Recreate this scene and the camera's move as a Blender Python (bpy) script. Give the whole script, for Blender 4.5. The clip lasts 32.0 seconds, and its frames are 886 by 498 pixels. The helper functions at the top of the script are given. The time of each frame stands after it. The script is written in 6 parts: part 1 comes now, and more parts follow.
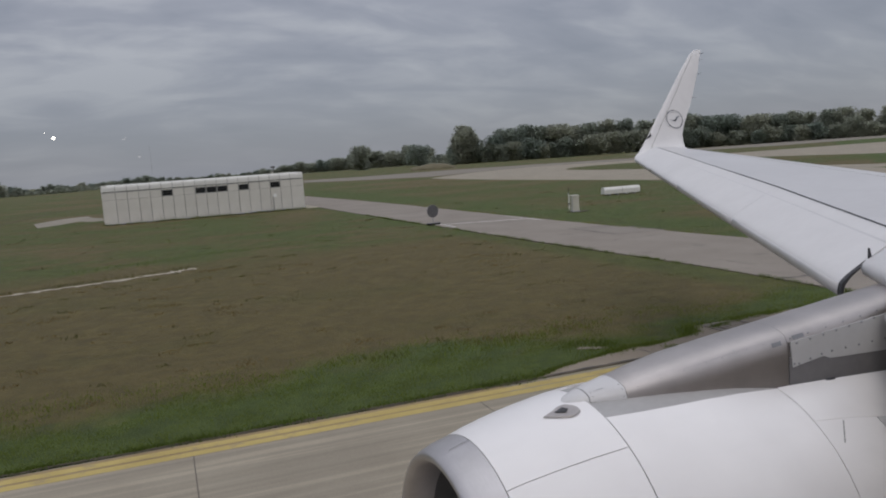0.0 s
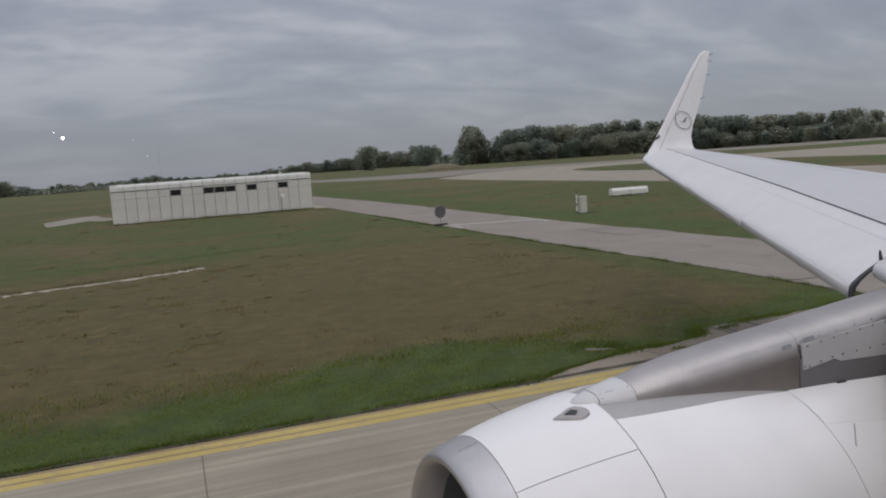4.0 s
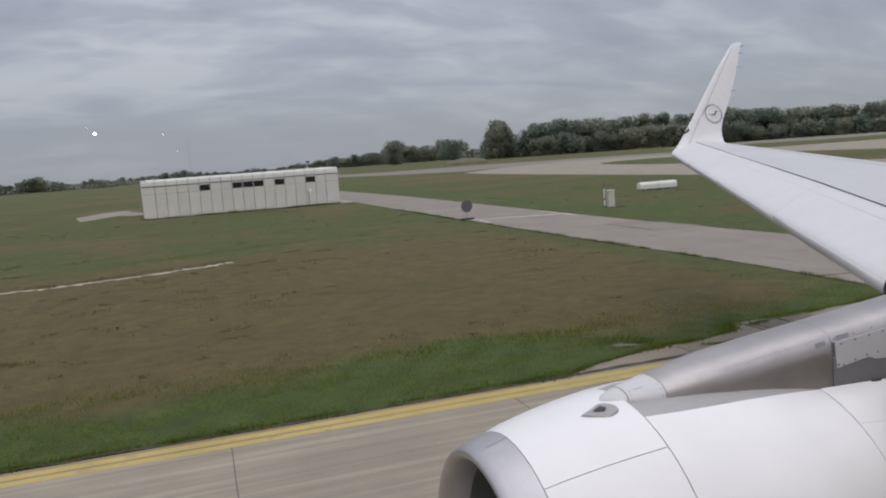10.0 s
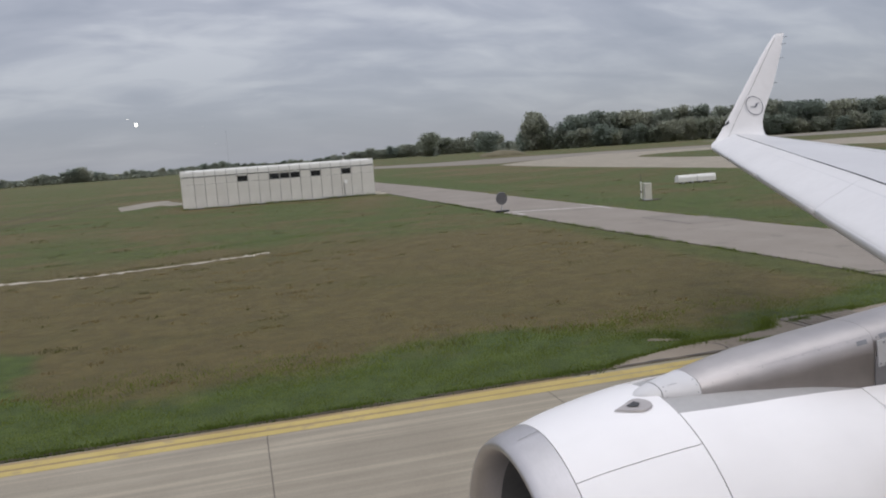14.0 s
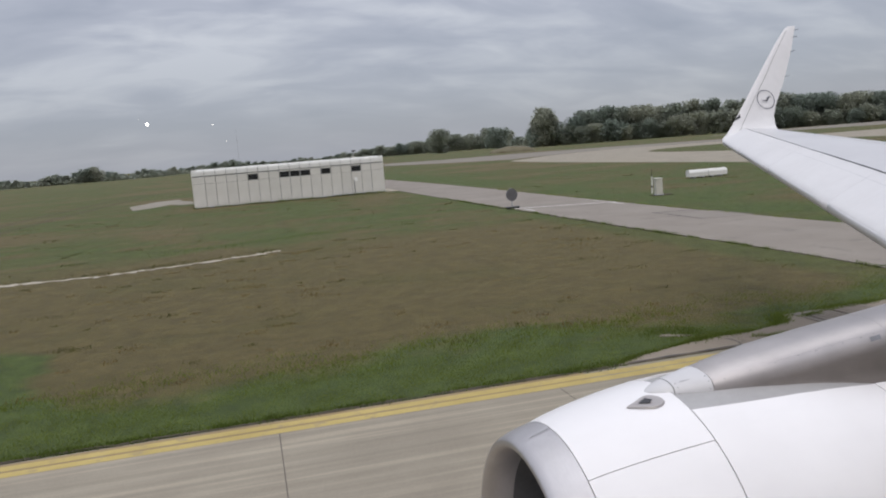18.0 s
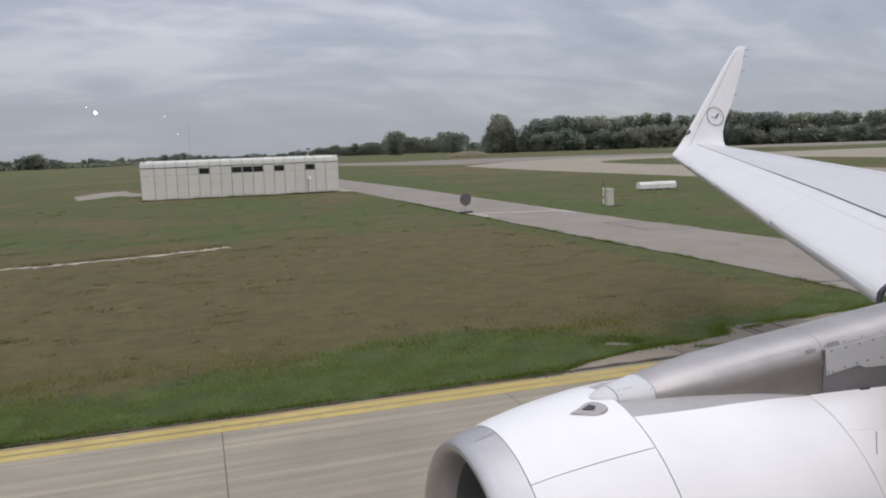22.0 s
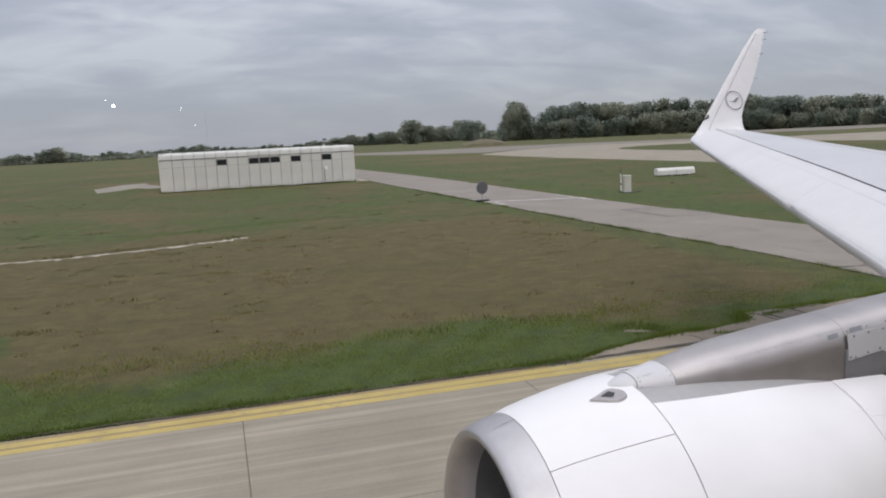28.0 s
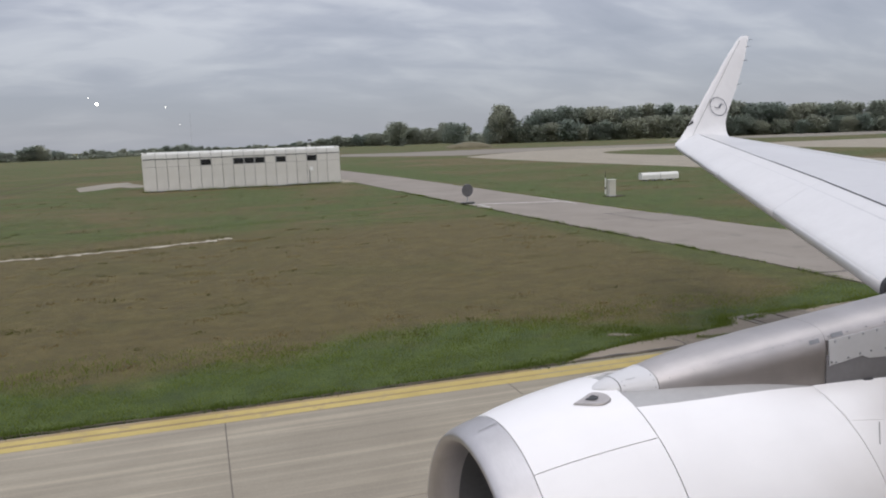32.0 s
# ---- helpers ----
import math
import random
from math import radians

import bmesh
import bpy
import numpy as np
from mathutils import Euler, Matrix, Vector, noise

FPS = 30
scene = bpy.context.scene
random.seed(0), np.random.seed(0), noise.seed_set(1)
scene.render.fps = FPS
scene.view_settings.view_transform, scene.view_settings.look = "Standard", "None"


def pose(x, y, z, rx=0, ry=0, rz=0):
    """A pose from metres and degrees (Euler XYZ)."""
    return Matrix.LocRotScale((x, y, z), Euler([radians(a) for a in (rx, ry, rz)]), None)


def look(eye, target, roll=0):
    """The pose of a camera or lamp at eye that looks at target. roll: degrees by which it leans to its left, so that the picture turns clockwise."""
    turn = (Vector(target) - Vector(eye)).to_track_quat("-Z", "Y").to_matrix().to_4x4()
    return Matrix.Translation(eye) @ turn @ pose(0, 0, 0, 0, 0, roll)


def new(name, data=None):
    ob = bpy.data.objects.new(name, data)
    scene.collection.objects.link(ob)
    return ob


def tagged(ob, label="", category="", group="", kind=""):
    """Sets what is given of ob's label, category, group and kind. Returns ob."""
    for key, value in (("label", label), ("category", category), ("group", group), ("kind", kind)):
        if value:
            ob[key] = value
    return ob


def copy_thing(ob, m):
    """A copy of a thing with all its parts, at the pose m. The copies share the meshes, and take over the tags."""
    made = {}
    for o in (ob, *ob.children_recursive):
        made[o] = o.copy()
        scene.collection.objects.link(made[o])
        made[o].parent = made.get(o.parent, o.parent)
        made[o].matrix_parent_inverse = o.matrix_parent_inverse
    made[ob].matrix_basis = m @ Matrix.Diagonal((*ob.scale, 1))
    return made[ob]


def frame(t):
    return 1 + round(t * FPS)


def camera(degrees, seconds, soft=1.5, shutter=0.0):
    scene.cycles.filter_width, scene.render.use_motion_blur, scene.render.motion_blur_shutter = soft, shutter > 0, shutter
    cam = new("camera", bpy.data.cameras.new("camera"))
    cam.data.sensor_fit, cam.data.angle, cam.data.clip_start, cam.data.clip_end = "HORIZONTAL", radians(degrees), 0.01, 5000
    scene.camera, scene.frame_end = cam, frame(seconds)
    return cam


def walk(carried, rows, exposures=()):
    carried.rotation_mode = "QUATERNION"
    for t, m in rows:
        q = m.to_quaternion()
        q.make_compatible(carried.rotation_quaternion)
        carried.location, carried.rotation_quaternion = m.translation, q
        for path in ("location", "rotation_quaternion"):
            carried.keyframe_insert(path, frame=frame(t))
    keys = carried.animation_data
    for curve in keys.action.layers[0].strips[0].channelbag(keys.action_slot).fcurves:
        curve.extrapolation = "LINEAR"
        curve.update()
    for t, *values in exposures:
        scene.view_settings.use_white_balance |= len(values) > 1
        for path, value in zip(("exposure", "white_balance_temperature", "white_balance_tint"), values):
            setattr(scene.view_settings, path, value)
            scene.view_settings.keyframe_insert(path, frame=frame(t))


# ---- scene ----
cam = camera(60.0, 32.0, soft=2.0)
AIR_X, AIR_Y, AIR_Z, AIR_YAW = 0.01, 1.22, -0.50, 0.54         # where and how the aircraft stands on the taxiway
AIR = pose(AIR_X, AIR_Y, AIR_Z, 0.2, 0.5, AIR_YAW)
EYE = 4.3            # the eye at the window seat, over the aircraft's datum
# seconds; yaw, pitch and roll in degrees; sway of the hand in metres
TURNS = (
    (0, -20.95, -6.70, 3.52, 0.020, 0.001, -0.029), (0.5, -21.57, -6.56, 3.31, 0.010, 0.006, -0.026), (1, -21.51, -6.56, 3.34, 0.009, 0.014, -0.028),
    (1.5, -21.51, -6.49, 3.27, 0.012, 0.008, -0.028), (2, -21.63, -6.50, 3.26, 0.009, 0.014, -0.029),
    (2.5, -21.14, -6.63, 3.43, 0.004, 0.007, -0.022), (3, -20.78, -6.60, 3.44, 0.011, 0.010, -0.027),
    (3.5, -20.52, -6.63, 3.52, 0.008, 0.003, -0.024), (5.5, -20.11, -6.73, 3.09, -0.010, 0.010, -0.015),
    (6, -19.94, -6.92, 3.07, -0.012, 0.003, -0.009), (6.5, -18.96, -7.06, 3.18, -0.013, 0.011, -0.010),
    (7, -18.02, -7.04, 3.52, -0.009, 0.008, -0.013), (7.5, -17.61, -7.19, 3.66, -0.009, 0.004, -0.007),
    (8, -17.36, -7.16, 3.96, 0.002, 0.007, -0.009), (8.5, -17.54, -7.27, 3.77, -0.007, 0.008, -0.002),
    (9, -17.86, -7.05, 3.74, -0.003, 0.004, -0.009), (9.5, -18.10, -6.96, 3.63, -0.004, 0.010, -0.011),
    (10, -18.44, -6.94, 3.60, -0.006, 0.007, -0.011), (10.5, -18.76, -6.85, 3.50, -0.003, 0.001, -0.013),
    (11, -18.88, -6.80, 3.46, -0.012, 0.004, -0.009), (11.5, -17.83, -7.07, 3.50, -0.010, 0.003, -0.001),
    (12, -17.12, -7.24, 3.36, -0.012, 0.001, -0.005), (12.5, -16.60, -7.19, 3.18, -0.008, 0.002, -0.001),
    (13, -15.59, -7.29, 3.45, 0.001, -0.002, -0.002), (13.5, -15.30, -7.43, 3.58, 0.002, -0.002, -0.004),
    (14, -15.82, -7.38, 3.42, -0.002, 0.004, -0.007), (14.5, -16.19, -7.38, 3.51, -0.002, 0.005, -0.009),
    (16.5, -15.84, -7.61, 3.70, -0.002, 0.002, 0.000), (17, -15.59, -7.61, 3.87, -0.003, -0.003, 0.002),
    (17.5, -15.39, -7.57, 4.04, 0.004, 0.003, -0.002), (18, -15.10, -7.58, 3.94, -0.002, 0.001, 0.000),
    (18.5, -15.15, -7.41, 4.16, 0.008, 0.003, -0.009), (19, -15.41, -7.47, 4.00, 0.002, 0.003, -0.001),
    (19.5, -15.83, -7.47, 3.92, 0.005, 0.007, -0.003), (20, -16.50, -7.40, 3.60, -0.000, -0.000, 0.000),
    (20.5, -17.33, -7.33, 2.48, 0.002, -0.001, -0.008), (21, -17.93, -7.40, 1.59, -0.000, -0.005, -0.007),
    (21.5, -18.32, -7.41, 1.34, 0.003, 0.001, -0.010), (22, -18.38, -7.51, 1.48, -0.002, -0.005, -0.002),
    (22.5, -18.27, -7.49, 1.79, 0.002, -0.011, -0.002), (23, -17.77, -7.52, 2.03, -0.000, -0.004, -0.008),
    (23.5, -17.62, -7.66, 2.07, 0.000, -0.008, -0.005), (24, -17.80, -7.65, 2.17, 0.000, -0.010, -0.011),
    (24.5, -17.90, -7.85, 2.16, -0.001, -0.005, -0.012), (25, -17.82, -8.06, 2.23, -0.000, -0.001, -0.007),
    (25.5, -17.60, -8.22, 2.13, -0.005, 0.010, -0.008), (27.5, -17.32, -8.33, 2.17, -0.004, 0.008, -0.009),
    (28, -17.19, -8.31, 2.20, -0.001, 0.001, -0.009), (28.5, -17.58, -8.28, 2.10, -0.000, -0.005, -0.005),
    (29, -17.95, -8.19, 2.04, 0.001, -0.003, -0.008), (29.5, -17.98, -8.16, 1.88, -0.009, 0.001, -0.007),
    (30, -17.84, -8.13, 1.94, -0.003, -0.005, -0.003), (30.5, -17.78, -8.12, 1.87, -0.004, 0.001, -0.007),
    (31, -17.74, -8.15, 1.95, -0.005, -0.000, -0.007), (31.5, -17.71, -8.22, 1.89, -0.005, 0.001, -0.004),
    (32, -18.25, -8.18, 1.55, -0.006, 0.004, -0.005),)
EXPOSURE = ((0.0, -0.48), (3.0, -0.43), (6.0, -0.33), (10.0, -0.14), (14.0, -0.05), (20.0, 0.05), (32.0, 0.08))
walk(cam, [(t, AIR @ pose(dx, dy, EYE + dz, 90 + p, r, y)) for t, y, p, r, dx, dy, dz in TURNS], EXPOSURE)

# ---- sky and light: an overcast afternoon ----
world = bpy.data.worlds.new("overcast_sky")
scene.world = world
world.use_nodes = True
wt = world.node_tree
wt.nodes.clear()


def wnode(kind, **props):
    n = wt.nodes.new(kind)
    for key, value in props.items():
        n.inputs[key].default_value = value
    return n


def wmath(op, a, b=None):
    n = wt.nodes.new("ShaderNodeMath")
    n.operation = op
    for i, v in enumerate((a, b)):
        if v is None:
            continue
        if isinstance(v, (int, float)):
            n.inputs[i].default_value = v
        else:
            wt.links.new(v, n.inputs[i])
    return n.outputs[0]


w_co = wnode("ShaderNodeTexCoord")
w_sep = wnode("ShaderNodeSeparateXYZ")
wt.links.new(w_co.outputs["Generated"], w_sep.inputs[0])
up = wmath("MAXIMUM", w_sep.outputs[2], 0.0)
flat = wmath("ADD", up, 0.30)
cx = wmath("DIVIDE", w_sep.outputs[0], flat)
cy = wmath("DIVIDE", w_sep.outputs[1], flat)
w_vec = wnode("ShaderNodeCombineXYZ")
wt.links.new(cx, w_vec.inputs[0])
wt.links.new(cy, w_vec.inputs[1])
w_map = wnode("ShaderNodeMapping")
w_map.inputs["Rotation"].default_value = (0, 0, radians(-16))
w_map.inputs["Scale"].default_value = (0.85, 1.5, 1)
w_map.inputs["Location"].default_value = (3.1, 7.4, 0)
wt.links.new(w_vec.outputs[0], w_map.inputs[0])
big = wnode("ShaderNodeTexNoise", Scale=1.0, Detail=6.0, Roughness=0.48, Distortion=0.35)
fine = wnode("ShaderNodeTexNoise", Scale=3.6, Detail=5.0, Roughness=0.5, Distortion=0.4)
wt.links.new(w_map.outputs[0], big.inputs["Vector"])
wt.links.new(w_map.outputs[0], fine.inputs["Vector"])
cover = wmath("ADD", wmath("MULTIPLY", big.outputs[0], 0.60), wmath("MULTIPLY", fine.outputs[0], 0.40))
# cloud contrast fades into haze at the horizon
w_ramp = wnode("ShaderNodeValToRGB")
w_ramp.color_ramp.elements[0].position, w_ramp.color_ramp.elements[0].color = 0.40, (0.232, 0.249, 0.303, 1)
w_ramp.color_ramp.elements[1].position, w_ramp.color_ramp.elements[1].color = 0.60, (0.530, 0.541, 0.574, 1)
mid = w_ramp.color_ramp.elements.new(0.5)
mid.color = (0.329, 0.342, 0.396, 1)
wt.links.new(cover, w_ramp.inputs[0])
w_haze = wnode("ShaderNodeMix")
w_haze.data_type = "RGBA"
haze_fac = wt.nodes.new("ShaderNodeMapRange")
haze_fac.inputs[1].default_value, haze_fac.inputs[2].default_value = 0.0, 0.30
haze_fac.inputs[3].default_value, haze_fac.inputs[4].default_value = 0.85, 0.0
wt.links.new(up, haze_fac.inputs[0])
wt.links.new(haze_fac.outputs[0], w_haze.inputs["Factor"])
wt.links.new(w_ramp.outputs[0], w_haze.inputs["A"])
w_haze.inputs["B"].default_value = (0.302, 0.319, 0.372, 1)
sky = wt.nodes.new("ShaderNodeTexSky")
sky.sky_type, sky.sun_disc, sky.sun_elevation, sky.sun_rotation = "NISHITA", False, radians(48), radians(200)
w_bg = wnode("ShaderNodeBackground")
w_sky = wnode("ShaderNodeBackground", Strength=0.012)
wt.links.new(sky.outputs[0], w_sky.inputs[0])
wt.links.new(w_haze.outputs["Result"], w_bg.inputs[0])
# an overcast sky is brightest overhead
wt.links.new(wmath("ADD", wmath("MULTIPLY", wmath("POWER", up, 1.3), 2.3), 1.0), w_bg.inputs["Strength"])
w_add = wnode("ShaderNodeAddShader")
wt.links.new(w_bg.outputs[0], w_add.inputs[0])
wt.links.new(w_sky.outputs[0], w_add.inputs[1])
w_out = wnode("ShaderNodeOutputWorld")
wt.links.new(w_add.outputs[0], w_out.inputs[0])

sun = new("sun", bpy.data.lights.new("sun", "SUN"))
sun.data.energy, sun.data.angle, sun.data.color = 0.95, radians(25), (1.0, 0.93, 0.84)
sun.matrix_world = look((-20, -55, 65), (0, 0, 0))


# ---- materials ----
def material(name, rough=0.7, metal=0.0, base=(0.5, 0.5, 0.5)):
    m = bpy.data.materials.new(name)
    m.use_nodes = True
    b = m.node_tree.nodes["Principled BSDF"]
    b.inputs["Base Color"].default_value = (*base, 1)
    b.inputs["Roughness"].default_value = rough
    b.inputs["Metallic"].default_value = metal
    return m, m.node_tree, b


def link(nt, a, b):
    nt.links.new(a, b)


def noise_of(nt, scale, detail=5.0, rough=0.55, stretch=(1, 1, 1), where="Object"):
    co = nt.nodes.new("ShaderNodeTexCoord")
    mp = nt.nodes.new("ShaderNodeMapping")
    mp.inputs["Scale"].default_value = stretch
    link(nt, co.outputs[where], mp.inputs[0])
    n = nt.nodes.new("ShaderNodeTexNoise")
    n.inputs["Scale"].default_value, n.inputs["Detail"].default_value, n.inputs["Roughness"].default_value = scale, detail, rough
    link(nt, mp.outputs[0], n.inputs["Vector"])
    return n.outputs[0]


def ramp(nt, fac, stops):
    r = nt.nodes.new("ShaderNodeValToRGB")
    els = r.color_ramp.elements
    els[0].position, els[0].color = stops[0][0], (*stops[0][1], 1)
    els[1].position, els[1].color = stops[-1][0], (*stops[-1][1], 1)
    for p, c in stops[1:-1]:
        els.new(p).color = (*c, 1)
    link(nt, fac, r.inputs[0])
    return r.outputs[0]


def mixed(nt, fac, a, b, mode="MIX"):
    n = nt.nodes.new("ShaderNodeMix")
    n.data_type, n.blend_type = "RGBA", mode
    for key, v in (("Factor", fac), ("A", a), ("B", b)):
        if isinstance(v, (int, float)):
            n.inputs[key].default_value = v
        elif isinstance(v, tuple):
            n.inputs[key].default_value = (*v, 1)
        else:
            link(nt, v, n.inputs[key])
    return n.outputs["Result"]


def maths(nt, op, a, b=0.0):
    n = nt.nodes.new("ShaderNodeMath")
    n.operation = op
    for i, v in enumerate((a, b)):
        if isinstance(v, (int, float)):
            n.inputs[i].default_value = v
        else:
            link(nt, v, n.inputs[i])
    return n.outputs[0]


def span(nt, v, lo, hi, a=0.0, b=1.0):
    n = nt.nodes.new("ShaderNodeMapRange")
    n.interpolation_type = "SMOOTHSTEP"
    for i, x in enumerate((lo, hi, a, b)):
        n.inputs[i + 1].default_value = x
    link(nt, v, n.inputs[0])
    return n.outputs[0]


def relief(nt, bsdf, height, strength=0.3, distance=0.02):
    n = nt.nodes.new("ShaderNodeBump")
    n.inputs["Strength"].default_value, n.inputs["Distance"].default_value = strength, distance
    link(nt, height, n.inputs["Height"])
    link(nt, n.outputs[0], bsdf.inputs["Normal"])


def random_of(nt):
    return nt.nodes.new("ShaderNodeObjectInfo").outputs["Random"]


def worn(name, lo, hi, rough=0.8, scale=1.2, grain=40.0, bump=0.15, metal=0.0, vary=0.0, stretch=(1, 1, 1), dirt=None, where="Object", wear=(0.56, 0.72)):
    """A surface that drifts between two colours at two scales, with fine relief."""
    m, nt, b = material(name, rough, metal)
    large, small = noise_of(nt, scale, 5, 0.6, stretch, where), noise_of(nt, grain, 4, 0.6, stretch, where)
    fac = maths(nt, "ADD", maths(nt, "MULTIPLY", large, 0.7), maths(nt, "MULTIPLY", small, 0.3))
    col = ramp(nt, fac, ((0.32, lo), (0.68, hi)))
    if vary:
        col = mixed(nt, 1.0, col, ramp(nt, random_of(nt), ((0.0, (1 - vary,) * 3), (1.0, (1 + vary * 0.6,) * 3))), "MULTIPLY")
    if dirt:
        col = mixed(nt, span(nt, noise_of(nt, scale * 2.3, 8, 0.65, stretch, where), *wear), col, dirt)
    link(nt, col, b.inputs["Base Color"])
    relief(nt, b, small, bump, 0.01)
    return m


def ground_material():
    """Mown airfield grass: dry brown sweeps, green patches and a fresh green verge along the paving."""
    m, nt, b = material("dry_grass", 0.95)
    geo = nt.nodes.new("ShaderNodeNewGeometry")
    sep = nt.nodes.new("ShaderNodeSeparateXYZ")
    link(nt, geo.outputs["Position"], sep.inputs[0])
    x, y = sep.outputs[0], sep.outputs[1]
    wide = noise_of(nt, 0.035, 5, 0.55, (1, 1.6, 1))
    patch = noise_of(nt, 0.16, 5, 0.6, (1, 1.5, 1))
    clump = noise_of(nt, 1.3, 6, 0.7)
    blade = noise_of(nt, 14.0, 4, 0.7, (1, 2.2, 1))
    dry = ramp(nt, clump, ((0.28, (0.073, 0.056, 0.016)), (0.5, (0.095, 0.074, 0.022)), (0.74, (0.120, 0.095, 0.032))))
    green = ramp(nt, clump, ((0.28, (0.034, 0.052, 0.006)), (0.52, (0.053, 0.079, 0.009)), (0.75, (0.078, 0.107, 0.017))))
    olive = ramp(nt, clump, ((0.28, (0.060, 0.056, 0.011)), (0.72, (0.094, 0.082, 0.020))))
    wobble = maths(nt, "MULTIPLY", maths(nt, "SUBTRACT", patch, 0.5), 6.0)
    curve = maths(nt, "ADD", maths(nt, "MULTIPLY", maths(nt, "MAXIMUM", maths(nt, "SUBTRACT", x, 15.5), 0.0), 0.42), maths(nt, "MULTIPLY", maths(nt, "MAXIMUM", maths(nt, "SUBTRACT", x, 31.0), 0.0), 0.55))
    verge_y = maths(nt, "SUBTRACT", maths(nt, "ADD", y, maths(nt, "MULTIPLY", wobble, 1.7)), curve)
    broad = span(nt, maths(nt, "ABSOLUTE", maths(nt, "ADD", x, 7.2)), 1.4, 4.2, 5.4, 0.0)
    verge = span(nt, maths(nt, "SUBTRACT", verge_y, broad), 14.3, 16.0, 1.0, 0.0)
    # soft green band behind the gravel strip, and two old wheel tracks across the field
    band = maths(nt, "MULTIPLY", span(nt, y, 35.5, 38.0), span(nt, y, 42.0, 52.0, 1.0, 0.0))
    bend = maths(nt, "MULTIPLY", maths(nt, "POWER", maths(nt, "MAXIMUM", maths(nt, "SUBTRACT", y, 40.0), 0.0), 1.5), 0.006)
    lane = maths(nt, "ADD", maths(nt, "SUBTRACT", x, bend), maths(nt, "MULTIPLY", wobble, 0.12))
    ruts = maths(nt, "MAXIMUM", span(nt, maths(nt, "ABSOLUTE", maths(nt, "ADD", lane, 22.4)), 0.3, 1.1, 1.0, 0.0), span(nt, maths(nt, "ABSOLUTE", maths(nt, "ADD", lane, 19.3)), 0.3, 1.1, 1.0, 0.0))
    ruts = maths(nt, "MULTIPLY", ruts, maths(nt, "MULTIPLY", span(nt, y, 37.0, 44.0), span(nt, y, 110.0, 170.0, 1.0, 0.0)))
    far = span(nt, y, 38.0, 62.0)
    road = maths(nt, "MAXIMUM", span(nt, maths(nt, "ABSOLUTE", maths(nt, "SUBTRACT", maths(nt, "ADD", x, maths(nt, "MULTIPLY", wobble, 0.3)), 23.0)), 1.2, 4.2, 0.95, 0.0),
                 span(nt, maths(nt, "ABSOLUTE", maths(nt, "SUBTRACT", x, 14.6)), 0.3, 1.4, 0.65, 0.0))
    col = mixed(nt, span(nt, patch, 0.48, 0.66, 0.0, 0.55), dry, olive)
    beyond = span(nt, y, 33.0, 40.0)
    col = mixed(nt, maths(nt, "MULTIPLY", beyond, span(nt, wide, 0.42, 0.50, 0.75, 0.0)), col, (0.110, 0.082, 0.031))
    sweep = noise_of(nt, 0.9, 8, 0.8, (1.0, 1.05, 1))
    col = mixed(nt, 0.42, col, ramp(nt, sweep, ((0.32, (0.66, 0.68, 0.70)), (0.68, (1.34, 1.30, 1.24)))), "MULTIPLY")
    col = mixed(nt, maths(nt, "MULTIPLY", far, span(nt, wide, 0.40, 0.58, 0.0, 0.85)), col, olive)
    col = mixed(nt, maths(nt, "MULTIPLY", maths(nt, "MULTIPLY", span(nt, patch, 0.38, 0.56), span(nt, wide, 0.38, 0.52, 0.15, 0.8)), beyond), col, green)
    col = mixed(nt, maths(nt, "MULTIPLY", road, span(nt, patch, 0.3, 0.6, 0.5, 1.0)), col, green)
    col = mixed(nt, maths(nt, "MULTIPLY", band, span(nt, patch, 0.38, 0.6, 0.05, 0.6)), col, green)
    col = mixed(nt, maths(nt, "MULTIPLY", ruts, span(nt, clump, 0.35, 0.6, 0.15, 0.6)), col, (0.060, 0.044, 0.018))
    col = mixed(nt, verge, col, green)
    col = mixed(nt, 0.55, col, ramp(nt, blade, ((0.3, (0.62, 0.62, 0.62)), (0.7, (1.35, 1.35, 1.35)))), "MULTIPLY")
    tuft = noise_of(nt, 2.6, 7, 0.85, (1, 1.1, 1))
    col = mixed(nt, 0.75, col, ramp(nt, tuft, ((0.34, (0.64, 0.66, 0.66)), (0.5, (1.0, 1.0, 1.0)), (0.68, (1.30, 1.26, 1.20)))), "MULTIPLY")
    link(nt, col, b.inputs["Base Color"])
    relief(nt, b, maths(nt, "ADD", maths(nt, "ADD", clump, tuft), blade), 0.7, 0.06)
    return m


